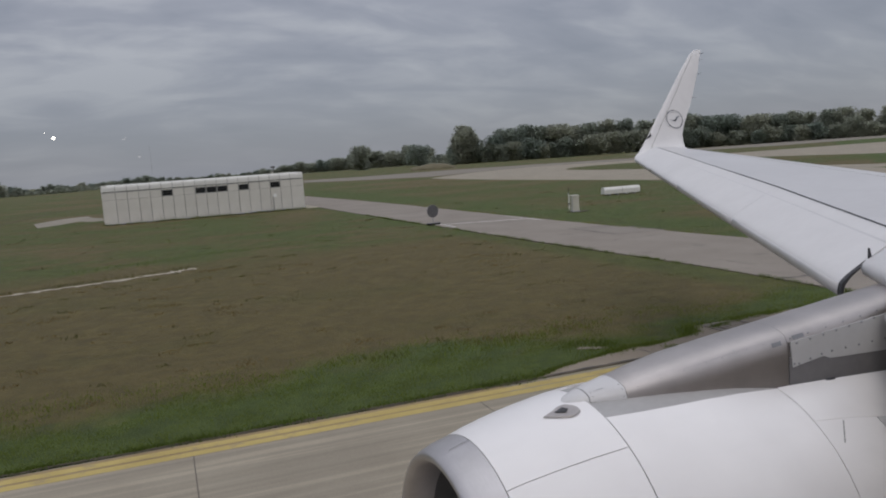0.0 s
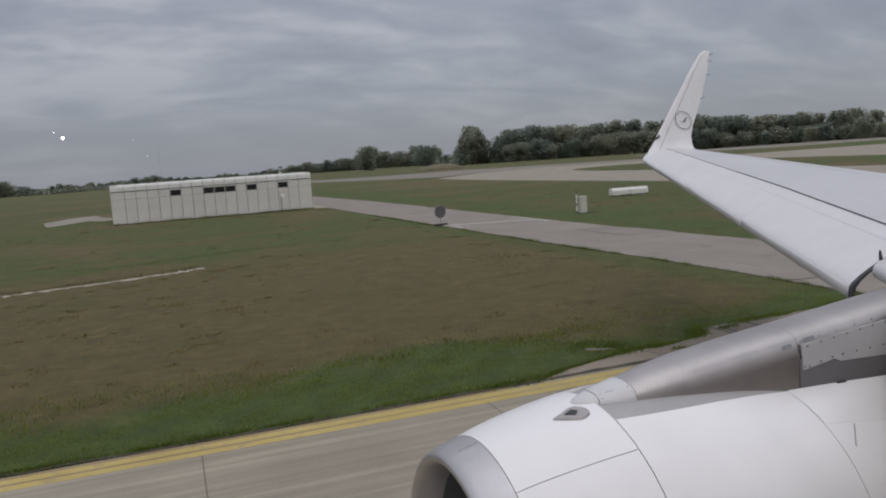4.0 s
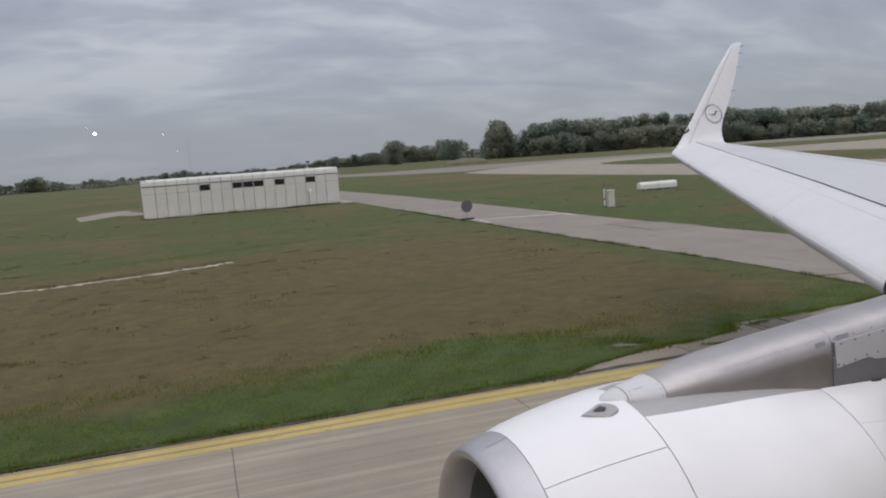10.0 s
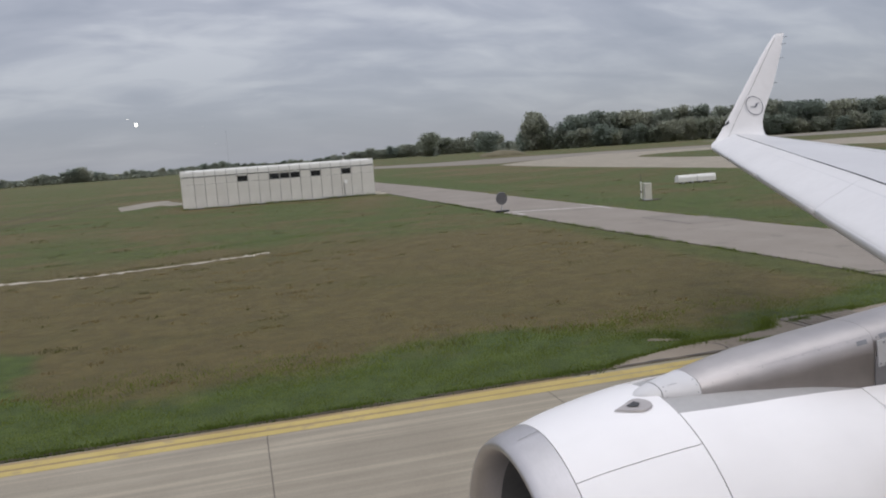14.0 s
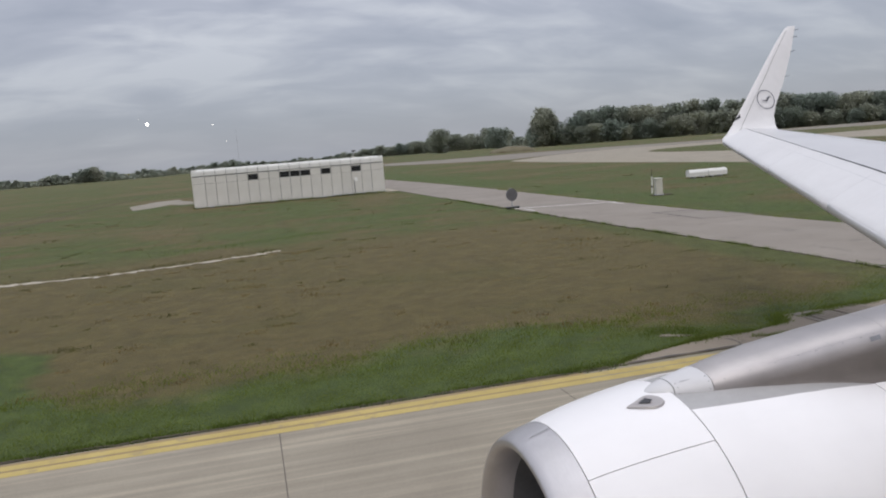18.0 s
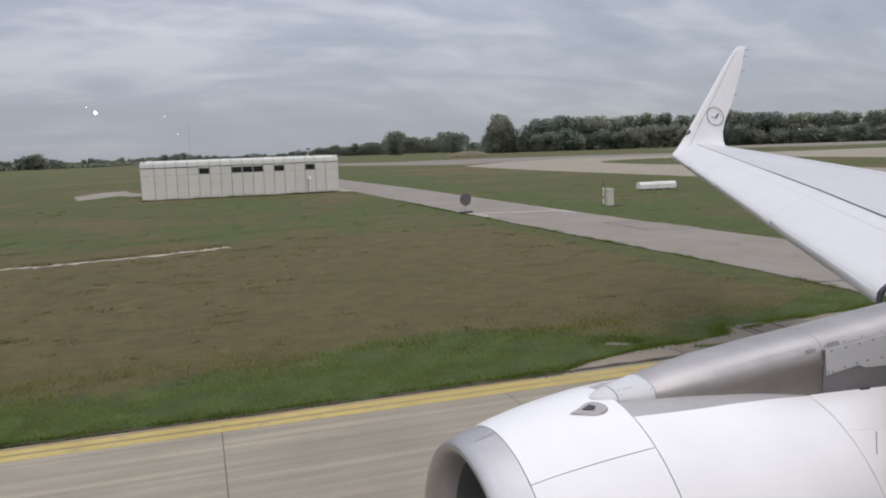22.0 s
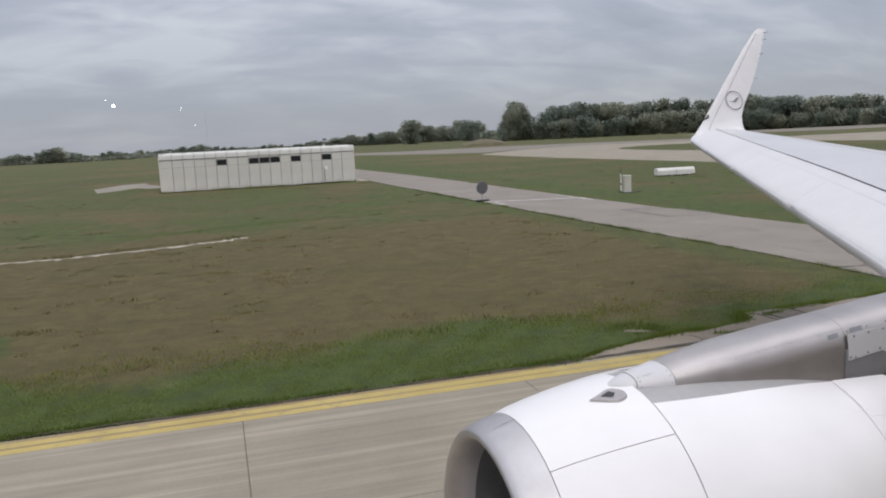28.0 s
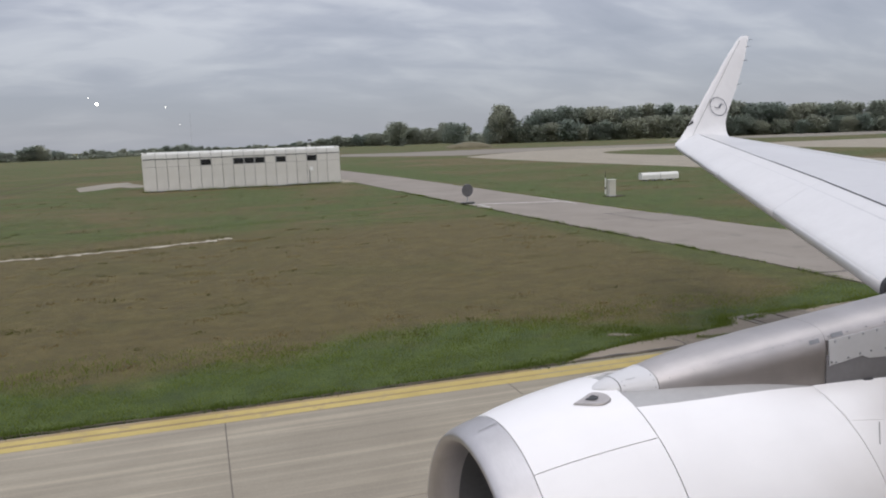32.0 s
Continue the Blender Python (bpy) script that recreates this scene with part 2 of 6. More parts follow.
def concrete_material():
    """Brushed apron concrete with grey-brown staining, broom lines and a tone of its own for each slab."""
    m, nt, b = material("taxiway_concrete", 0.88)
    geo = nt.nodes.new("ShaderNodeNewGeometry")
    wide_n = nt.nodes.new("ShaderNodeTexNoise")
    wide_n.inputs["Scale"].default_value, wide_n.inputs["Detail"].default_value, wide_n.inputs["Roughness"].default_value = 0.35, 7.0, 0.62
    link(nt, geo.outputs["Position"], wide_n.inputs["Vector"])
    big_n, small_n = wide_n.outputs[0], noise_of(nt, 60, 3, 0.6)
    mp = nt.nodes.new("ShaderNodeMapping")
    mp.inputs["Scale"].default_value = (0.20, 6.2, 1)
    mp.inputs["Rotation"].default_value = (0, 0, radians(0.5))
    link(nt, geo.outputs["Position"], mp.inputs[0])
    streak_n = nt.nodes.new("ShaderNodeTexNoise")
    streak_n.inputs["Scale"].default_value, streak_n.inputs["Detail"].default_value = 1.0, 3.0
    link(nt, mp.outputs[0], streak_n.inputs["Vector"])
    mp2 = nt.nodes.new("ShaderNodeMapping")
    mp2.inputs["Scale"].default_value = (0.11, 0.16, 1)
    link(nt, geo.outputs["Position"], mp2.inputs[0])
    stain_n = nt.nodes.new("ShaderNodeTexNoise")
    stain_n.inputs["Scale"].default_value, stain_n.inputs["Detail"].default_value = 1.0, 6.0
    link(nt, mp2.outputs[0], stain_n.inputs["Vector"])
    col = ramp(nt, big_n, ((0.3, (0.244, 0.212, 0.164)), (0.7, (0.318, 0.282, 0.220))))
    col = mixed(nt, 0.75, col, ramp(nt, streak_n.outputs[0], ((0.34, (0.82, 0.82, 0.81)), (0.52, (0.97, 0.97, 0.97)), (0.64, (1.26, 1.25, 1.22)))), "MULTIPLY")
    col = mixed(nt, span(nt, stain_n.outputs[0], 0.52, 0.72, 0.0, 0.30), col, (0.17, 0.145, 0.118))
    col = mixed(nt, 1.0, col, ramp(nt, random_of(nt), ((0.0, (0.93, 0.93, 0.93)), (1.0, (1.06, 1.05, 1.04)))), "MULTIPLY")
    col = mixed(nt, 0.35, col, ramp(nt, small_n, ((0.3, (0.7, 0.7, 0.7)), (0.7, (1.25, 1.25, 1.25)))), "MULTIPLY")
    link(nt, col, b.inputs["Base Color"])
    relief(nt, b, small_n, 0.2, 0.004)
    return m


def aircraft_paint():
    m, nt, b = material("white_aircraft_paint", 0.28)
    soft_n = noise_of(nt, 1.6, 4, 0.5)
    streak = noise_of(nt, 5.0, 5, 0.6, (0.25, 1, 1))
    col = mixed(nt, span(nt, streak, 0.45, 0.9, 0.0, 0.22), ramp(nt, soft_n, ((0.3, (0.735, 0.715, 0.715)), (0.7, (0.79, 0.77, 0.77)))), (0.62, 0.605, 0.60))
    link(nt, col, b.inputs["Base Color"])
    link(nt, ramp(nt, soft_n, ((0.3, (0.36,) * 3), (0.7, (0.46,) * 3))), b.inputs["Roughness"])
    b.inputs["Coat Weight"].default_value, b.inputs["Coat Roughness"].default_value = 0.25, 0.28
    return m


def brushed_metal(name, base, rough, stretch):
    m, nt, b = material(name, rough, 1.0)
    hair, soft_n = noise_of(nt, 30, 4, 0.6, stretch), noise_of(nt, 2.2, 5, 0.6)
    link(nt, mixed(nt, 0.3, ramp(nt, soft_n, ((0.3, tuple(0.80 * c for c in base)), (0.7, base))), ramp(nt, hair, ((0.3, (0.85,) * 3), (0.7, (1.1,) * 3))), "MULTIPLY"), b.inputs["Base Color"])
    link(nt, ramp(nt, hair, ((0.3, (rough * 0.92,) * 3), (0.7, (rough * 1.08,) * 3))), b.inputs["Roughness"])
    return m


M_GRASS = ground_material()
M_CONC = concrete_material()
M_ASPH = worn("grey_asphalt", (0.190, 0.164, 0.138), (0.262, 0.230, 0.196), 0.92, 0.35, 50, 0.3, dirt=(0.165, 0.145, 0.124))
M_PATCH = worn("dark_asphalt_patch", (0.180, 0.157, 0.134), (0.240, 0.212, 0.182), 0.92, 0.4, 50, 0.3)
M_SHOULDER = worn("worn_brown_asphalt", (0.205, 0.170, 0.132), (0.285, 0.240, 0.190), 0.95, 0.5, 45, 0.4, dirt=(0.11, 0.095, 0.075))
M_TRACK = worn("pale_old_paving", (0.165, 0.145, 0.118), (0.225, 0.198, 0.165), 0.95, 0.05, 6, 0.1, dirt=(0.12, 0.10, 0.065))
M_RUST = worn("rusty_iron", (0.10, 0.075, 0.055), (0.17, 0.13, 0.10), 0.85, 3, 25, 0.4)
M_DIRT = worn("bare_dark_soil", (0.045, 0.036, 0.022), (0.075, 0.06, 0.038), 0.95, 3, 25, 0.5)
M_SEAM = worn("joint_sealant", (0.035, 0.033, 0.031), (0.075, 0.07, 0.064), 0.9, 2, 30)
M_YELLOW = worn("yellow_road_paint", (0.37, 0.280, 0.085), (0.475, 0.365, 0.122), 0.75, 1.6, 22, 0.2, dirt=(0.30, 0.235, 0.125), wear=(0.52, 0.70))
M_TAN = worn("faded_tan_paint", (0.235, 0.168, 0.082), (0.305, 0.225, 0.115), 0.85, 0.7, 22, 0.2, dirt=(0.27, 0.22, 0.15), wear=(0.54, 0.74))
M_WHITE_LINE = worn("white_road_paint", (0.44, 0.415, 0.385), (0.62, 0.595, 0.56), 0.75, 1.4, 22, 0.2, dirt=(0.31, 0.28, 0.25))
M_FADED = worn("faded_white_paint", (0.36, 0.335, 0.305), (0.52, 0.495, 0.46), 0.8, 1.6, 22, 0.2, dirt=(0.29, 0.26, 0.23))
M_PAINT = aircraft_paint()
M_STEEL = brushed_metal("brushed_titanium", (0.54, 0.50, 0.48), 0.42, (0.3, 3, 3))
M_LIP = brushed_metal("polished_aluminium_lip", (0.60, 0.575, 0.575), 0.46, (3, 0.5, 0.5))
M_DUCT = worn("grey_intake_liner", (0.10, 0.10, 0.105), (0.16, 0.16, 0.165), 0.6, 2, 30)
M_DARK = worn("dark_rubber_gap", (0.03, 0.03, 0.034), (0.055, 0.055, 0.06), 0.7, 2, 30)
M_GREYWING = worn("light_grey_wing_paint", (0.50, 0.49, 0.495), (0.59, 0.58, 0.585), 0.34, 0.7, 9, 0.02, where="Object")
M_WINGWHITE = worn("white_wing_paint", (0.60, 0.585, 0.585), (0.68, 0.665, 0.665), 0.36, 0.9, 9, 0.02)
M_BUILD = worn("cream_metal_panel", (0.52, 0.50, 0.455), (0.61, 0.59, 0.545), 0.55, 0.6, 12, 0.03, vary=0.05)
M_ROOF = worn("pale_roof_edge_sheet", (0.62, 0.61, 0.58), (0.70, 0.69, 0.66), 0.5, 0.6, 12, 0.03, vary=0.04)
M_BATTEN = worn("grey_panel_joint", (0.20, 0.20, 0.19), (0.28, 0.28, 0.27), 0.7, 2, 20)
M_GLASSDARK, _nt, _b = material("dark_window_glass", 0.12, 0.0, (0.012, 0.013, 0.015))
M_BOX = worn("weathered_white_plastic", (0.58, 0.57, 0.54), (0.70, 0.69, 0.66), 0.6, 2, 20, vary=0.03)
M_CREAM = worn("beige_cabinet_paint", (0.42, 0.40, 0.34), (0.52, 0.50, 0.44), 0.6, 3, 25)
M_SIGNBACK = worn("dark_grey_sign_back", (0.075, 0.072, 0.076), (0.115, 0.110, 0.114), 0.55, 3, 20)
M_POLE = worn("galvanised_steel", (0.30, 0.31, 0.32), (0.40, 0.41, 0.42), 0.5, 3, 25, metal=0.3)
M_RED = worn("red_sign_face", (0.33, 0.06, 0.075), (0.41, 0.085, 0.10), 0.45, 3, 25)
M_YSIGN = worn("yellow_sign_face", (0.62, 0.44, 0.03), (0.70, 0.52, 0.05), 0.45, 3, 25)
M_BLACK = worn("black_sign_face", (0.014, 0.014, 0.014), (0.024, 0.024, 0.024), 0.45, 3, 25)
M_LETTER = worn("white_sign_lettering", (0.70, 0.70, 0.68), (0.78, 0.78, 0.76), 0.5, 3, 25)
M_KERB = worn("weathered_concrete", (0.26, 0.225, 0.18), (0.37, 0.325, 0.265), 0.95, 2.0, 25, 0.4, dirt=(0.17, 0.14, 0.11))
M_JOINT = worn("old_joint_filler", (0.095, 0.082, 0.068), (0.15, 0.13, 0.108), 0.9, 2, 30)
M_RUBBLE = worn("grey_brown_plate", (0.15, 0.125, 0.10), (0.22, 0.19, 0.155), 0.95, 3.0, 25, 0.4)
M_PALE = worn("pale_gravel_strip", (0.30, 0.265, 0.205), (0.47, 0.425, 0.345), 0.95, 2.6, 20, 0.5, dirt=(0.20, 0.17, 0.12))
M_PALE_DULL = worn("dull_worn_paving", (0.20, 0.18, 0.145), (0.28, 0.25, 0.20), 0.95, 0.25, 8, 0.2, dirt=(0.10, 0.095, 0.05))
M_MOUND = worn("dull_mound_grass", (0.105, 0.092, 0.055), (0.150, 0.130, 0.082), 0.95, 0.3, 6, 0.3)
M_SKIRT = worn("grey_pylon_skirt", (0.34, 0.33, 0.325), (0.43, 0.42, 0.415), 0.5, 2, 20, metal=0.3)
M_PALE_SLAT = worn("pale_cover_slats", (0.30, 0.26, 0.20), (0.40, 0.35, 0.28), 0.9, 2, 20, 0.3)
M_SIDE = worn("pale_grey_panel_paint", (0.41, 0.405, 0.41), (0.49, 0.485, 0.49), 0.42, 1.2, 14, 0.02)
M_SLATE = worn("slate_grey_panel_paint", (0.135, 0.13, 0.135), (0.185, 0.18, 0.185), 0.5, 2, 20)
M_BARK = worn("tree_bark", (0.05, 0.04, 0.03), (0.10, 0.08, 0.06), 0.95, 2, 12, 0.5)
M_LOGO = worn("dark_blue_grey_decal", (0.055, 0.06, 0.085), (0.075, 0.08, 0.105), 0.4, 3, 25)


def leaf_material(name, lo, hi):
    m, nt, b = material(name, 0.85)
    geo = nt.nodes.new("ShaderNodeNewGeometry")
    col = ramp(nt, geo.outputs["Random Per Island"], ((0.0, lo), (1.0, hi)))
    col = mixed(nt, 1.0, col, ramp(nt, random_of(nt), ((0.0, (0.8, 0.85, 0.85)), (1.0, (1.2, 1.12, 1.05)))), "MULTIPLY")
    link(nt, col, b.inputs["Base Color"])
    # boosted translucency fills leaf shade; on the far trees it imitates haze
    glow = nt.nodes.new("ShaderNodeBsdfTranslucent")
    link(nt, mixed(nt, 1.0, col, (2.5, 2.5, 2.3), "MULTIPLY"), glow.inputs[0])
    both = nt.nodes.new("ShaderNodeMixShader")
    both.inputs[0].default_value = 0.8
    link(nt, b.outputs[0], both.inputs[1])
    link(nt, glow.outputs[0], both.inputs[2])
    link(nt, both.outputs[0], nt.nodes["Material Output"].inputs[0])
    return m


# tree green paled and greyed: distance haze put into the base colour
M_HAZED_LEAF = leaf_material("haze_paled_foliage", (0.142, 0.156, 0.142), (0.160, 0.174, 0.158))
M_BLADE = leaf_material("fresh_grass_blades", (0.056, 0.075, 0.014), (0.088, 0.109, 0.027))
M_WEED = leaf_material("dark_weed_leaves", (0.040, 0.043, 0.015), (0.066, 0.066, 0.024))
M_STRAW = leaf_material("dry_grass_blades", (0.084, 0.060, 0.024), (0.114, 0.086, 0.038))


# ---- mesh helpers ----
def mesh_of(name, verts, faces, mat, smooth=False):
    me = bpy.data.meshes.new(name)
    me.from_pydata([tuple(map(float, v)) for v in verts], [], faces)
    me.validate()
    me.materials.append(mat)
    if smooth:
        me.polygons.foreach_set("use_smooth", [True] * len(me.polygons))
    return me


def put(name, verts, faces, mat, parent=None, label="", smooth=False):
    ob = new(name, mesh_of(name, verts, faces, mat, smooth))
    ob.parent = parent
    if label:
        tagged(ob, label)
    return ob


def part(name, bm, mat, parent, label="", smooth=False):
    me = bpy.data.meshes.new(name)
    bm.to_mesh(me)
    bm.free()
    me.materials.append(mat)
    if smooth:
        me.polygons.foreach_set("use_smooth", [True] * len(me.polygons))
    ob = new(name, me)
    ob.parent = parent
    if label:
        tagged(ob, label)
    return ob


def thing(name, m, label, category, group="", kind=""):
    ob = new(name)
    ob.empty_display_size = 0.2
    ob.matrix_world = m
    return tagged(ob, label, category, group, kind)


def box_bm(sx, sy, sz, at=(0, 0, 0), bevel=0.01, segs=2, bm=None, turn=None):
    bm = bm or bmesh.new()
    m = Matrix.Translation(at) @ (turn or Matrix()) @ Matrix.Diagonal((sx, sy, sz, 1))
    r = bmesh.ops.create_cube(bm, size=1, matrix=m)
    if bevel:
        edges = list({e for v in r["verts"] for e in v.link_edges})
        bmesh.ops.bevel(bm, geom=edges, offset=bevel, segments=segs, profile=0.5, affect="EDGES")
    return bm


def tube_bm(r0, r1, h, at=(0, 0, 0), n=16, turn=None, bm=None):
    """A closed round bar from its foot upwards."""
    bm = bm or bmesh.new()
    m = Matrix.Translation(at) @ (turn or Matrix()) @ Matrix.Translation((0, 0, h / 2))
    bmesh.ops.create_cone(bm, cap_ends=True, segments=n, radius1=r0, radius2=r1, depth=h, matrix=m)
    return bm


def loft(rings, closed=True, caps=True):
    """Faces over rings of equal length."""
    n = len(rings[0])
    verts = [p for r in rings for p in r]
    faces = []
    for i in range(len(rings) - 1):
        for j in range(n if closed else n - 1):
            k = (j + 1) % n
            faces.append((i * n + j, i * n + k, (i + 1) * n + k, (i + 1) * n + j))
    if caps and closed:
        faces.append(tuple(range(n))[::-1])
        faces.append(tuple((len(rings) - 1) * n + j for j in range(n)))
    return verts, faces


def curve_at(pts, v):
    """Linear reading of a table of (key, value)."""
    return float(np.interp(v, [p[0] for p in pts], [p[1] for p in pts]))


# ---- ground, taxiway, road ----
def flat_sheet(name, outline, z, mat, thick=0.05, parent=None):
    """A slab with a plan outline, its top at z."""
    bm = bmesh.new()
    face = bm.faces.new([bm.verts.new((x, y, z)) for x, y in outline])
    if face.normal.z < 0:
        face.normal_flip()
    low = bmesh.ops.extrude_face_region(bm, geom=[face])
    for v in low["geom"]:
        if isinstance(v, bmesh.types.BMVert):
            v.co.z -= thick
    bmesh.ops.recalc_face_normals(bm, faces=bm.faces)
    bmesh.ops.triangulate(bm, faces=[f for f in bm.faces if len(f.verts) > 4])
    return part(name, bm, mat, parent)


def spline(pts, n=10):
    """A smooth run through plan points."""
    out = []
    p = [pts[0]] + list(pts) + [pts[-1]]
    for i in range(1, len(p) - 2):
        a, b, c, d = (np.array(p[i + k], float) for k in (-1, 0, 1, 2))
        for t in np.linspace(0, 1, n, endpoint=False):
            out.append(tuple(0.5 * (2 * b + (c - a) * t + (2 * a - 5 * b + 4 * c - d) * t * t + (3 * b - a - 3 * c + d) * t ** 3)))
    return out + [tuple(pts[-1])]


def ribbon(name, pts, width, z, mat, parent=None, rough_edge=0.0, label=""):
    """A painted or poured line along plan points."""
    rng = random.Random(len(pts) + int(width * 100))
    pts = [np.array(p, float) for p in pts]
    verts, faces = [], []
    for i, p in enumerate(pts):
        d = pts[min(i + 1, len(pts) - 1)] - pts[max(i - 1, 0)]
        nrm = np.array((-d[1], d[0])) / max(np.hypot(*d), 1e-6)
        w = width / 2 * (1 + rng.uniform(-rough_edge, rough_edge))
        for s in (-1, 1):
            q = p + nrm * s * w * (1 + rng.uniform(-rough_edge, rough_edge))
            verts.append((q[0], q[1], z(q[0], q[1]) if callable(z) else z))
        if i:
            k = 2 * i
            faces.append((k - 2, k, k + 1, k - 1))
    ob = put(name, verts, faces, mat, parent, label)
    return ob


GROUND_Z = -0.02
bm = bmesh.new()
xs = [-2600, -600, -200, -80] + list(range(-60, 121, 3)) + [160, 240, 400, 900, 2600]
ys = [-1500, -300, -60, -14, 0, 8, 12.45] + [12.45 + 1.5 * k for k in range(1, 40)] + [80, 95, 120, 160, 220, 300, 420, 520, 800, 1500, 3200]
noise.seed_set(5)


def ground_z(x, y):
    """Gentle unevenness of the lawn."""
    return GROUND_Z + (0.05 * noise.noise(Vector((x * 0.13, y * 0.13, 0.3))) - 0.02 if 15 < y < 75 and -60 < x < 120 else 0.0)


grid = [[bm.verts.new((x, y, ground_z(x, y))) for y in ys] for x in xs]
for i in range(len(xs) - 1):
    for j in range(len(ys) - 1):
        bm.faces.new((grid[i][j], grid[i + 1][j], grid[i + 1][j + 1], grid[i][j + 1]))
ground = tagged(part("ground", bm, M_GRASS, None, smooth=True), "mown airfield grass, dry brown with fresh green verges", "ground", kind="structure")

# the concrete's edge bends away to the apron past the service road
EDGE = [(-75, 12.50), (-40, 12.50), (-10, 12.50), (6, 12.50), (13, 12.58), (15.6, 12.74), (16.1, 13.05), (16.8, 13.45), (17.66, 13.76), (18.56, 14.03), (19.57, 14.43), (21.2, 15.2),
        (22.4, 15.62), (23.4, 15.95), (24.6, 16.48), (26.0, 17.1), (27.0, 17.52), (29.3, 18.65), (31.5, 19.8), (33.3, 20.7), (35.4, 22.1), (38.4, 25.0), (40.6, 27.5), (43.15, 31.9), (45.2, 37.1),
        (46.9, 44.5), (48.2, 52.0), (49.1, 59.0), (49.4, 71.0), (49.4, 92.0), (50.0, 120.0), (52.5, 150.0)]
edge_run = spline(EDGE, 6)
apron = thing("apron", pose(0, 0, 0), "wide pale concrete taxiway and apron beside the grass", "pavement", kind="structure")
flat_sheet("apron_base", edge_run + [(54.5, 154), (71, 174), (94, 189), (116, 171), (150, 160), (260, 140), (260, -28), (-75, -28)], -0.012, M_CONC, 0.05, apron)

road = thing("road", pose(0, 0, 0), "patched grey asphalt service road between two lawns", "road", kind="structure")
ROAD_L = [(15.1, 12.75), (15.1, 14.2), (15.2, 17.2), (15.25, 20.0), (15.12, 25.4), (14.95, 31.0), (14.75, 40.0), (14.6, 48.0), (14.5, 58.0), (14.35, 77.0), (13.2, 121.0), (9.8, 235.0)]
ROAD_R = [(17.0, 232.0), (18.8, 116.0), (20.1, 80.0), (20.3, 62.0), (20.3, 41.0), (20.45, 30.0), (20.8, 23.0), (21.15, 19.0), (21.25, 17.0), (21.24, 15.3)]
flat_sheet("asphalt_bed", ROAD_L + ROAD_R + [(19.57, 14.47), (18.56, 14.07), (17.66, 13.8), (16.8, 13.5), (16.1, 13.1), (15.65, 12.78)], 0.004, M_ASPH, 0.06, road)
SHOULDER_L = [(5.7, 12.54), (6.27, 12.84), (7.03, 13.05), (7.85, 13.25), (8.83, 13.27), (9.64, 13.47), (10.06, 14.06), (10.69, 13.88), (11.89, 13.96), (13.16, 14.07), (14.2, 14.2), (15.1, 14.16)]
shoulder = flat_sheet("asphalt_shoulder", SHOULDER_L + [(15.1, 12.74), (10, 12.56)], 0.004, M_SHOULDER, 0.05)
tagged(shoulder, "narrow worn asphalt shoulder along the taxiway edge", "shoulder", kind="structure")
SHOULDER_R = [(21.22, 16.3), (22.4, 16.27), (23.5, 16.57), (24.75, 17.04), (26.1, 17.44), (27.1, 17.86), (28.4, 18.3), (29.3, 18.68)]
shoulder_b = flat_sheet("asphalt_shoulder", [(29.25, 18.66), (27.0, 17.56), (26.0, 17.14), (24.6, 16.52), (23.4, 15.99), (22.4, 15.66), (21.26, 15.28)] + SHOULDER_R, 0.004, M_SHOULDER, 0.05)
tagged(shoulder_b, "narrow worn asphalt shoulder along the apron curve", "shoulder", kind="structure")
for outline in ([(10, 232), (38, 214), (47, 188), (58, 165), (72, 176), (94, 190), (116, 172), (140, 166), (140, 190), (112, 222), (88, 240), (61, 240), (43, 256), (10, 275)], [(185.9, 282.4), (210.3, 222.6), (400.5, 192.3), (426.2, 235.2), (299.4, 312.4), (236.1, 321.8)]):
    tagged(flat_sheet("far_taxiway", outline, 0.0, M_TRACK, 0.04), "distant pale perimeter taxiway crossing the field", "taxiway", "distant taxiways", "structure")
island = flat_sheet("grass_island", spline([(72.5, 120), (71.8, 100), (72, 75), (74, 52), (85, 38), (100, 40), (104, 60), (101, 80), (104, 105), (106, 130), (100, 145), (88, 148), (77, 138), (72.5, 120)], 5)[:-1], 0.012, M_GRASS, 0.06)
tagged(island, "mown grass island within the concrete apron", "lawn", kind="structure")
forecourt = flat_sheet("forecourt", [(-12.6, 92), (-10.6, 99.5), (-8.1, 101.5), (-7.2, 96), (-5.2, 90), (-5.1, 86.5), (-6.5, 86), (-8, 89.5), (-9.5, 85), (-11.0, 82.5)], 0.0, M_PALE_DULL, 0.04)
tagged(forecourt, "small pale paved patch beside the building", "paving", kind="structure")
side_path = flat_sheet("side_path", [(13.25, 75.2), (14.5, 75.3), (14.4, 84), (13.4, 84)], 0.006, M_PALE, 0.04)
tagged(side_path, "short pale path between building and road", "paving", kind="structure")
turnpad = flat_sheet("turning_pad", [(-75, 96), (-48, 98), (-45, 106), (-45.5, 116), (-49.5, 130), (-54, 137), (-75, 140)], 0.0, M_CONC, 0.04)
tagged(turnpad, "curved concrete pavement end in the grass", "pavement", kind="structure")

# pale eroded strip through the grass and its thicker end
strip_rng = random.Random(4)
strip_pts = [(x, curve_at(((-60, 33.6), (-29, 34.3), (-20, 33.9), (-13, 33.4), (-9.6, 32.95), (-5.6, 32.65), (-3.6, 33.15), (-1.4, 33.8), (1.3, 35.0)), x) + strip_rng.uniform(-0.05, 0.05)) for x in np.arange(-60, 1.3, 0.17)]
tagged(ribbon("gravel_strip", strip_pts, 0.36, lambda x, y: ground_z(x, y) + 0.012, M_PALE, None, 0.75), "pale eroded gravel strip through the grass", "gravel strip", kind="structure")
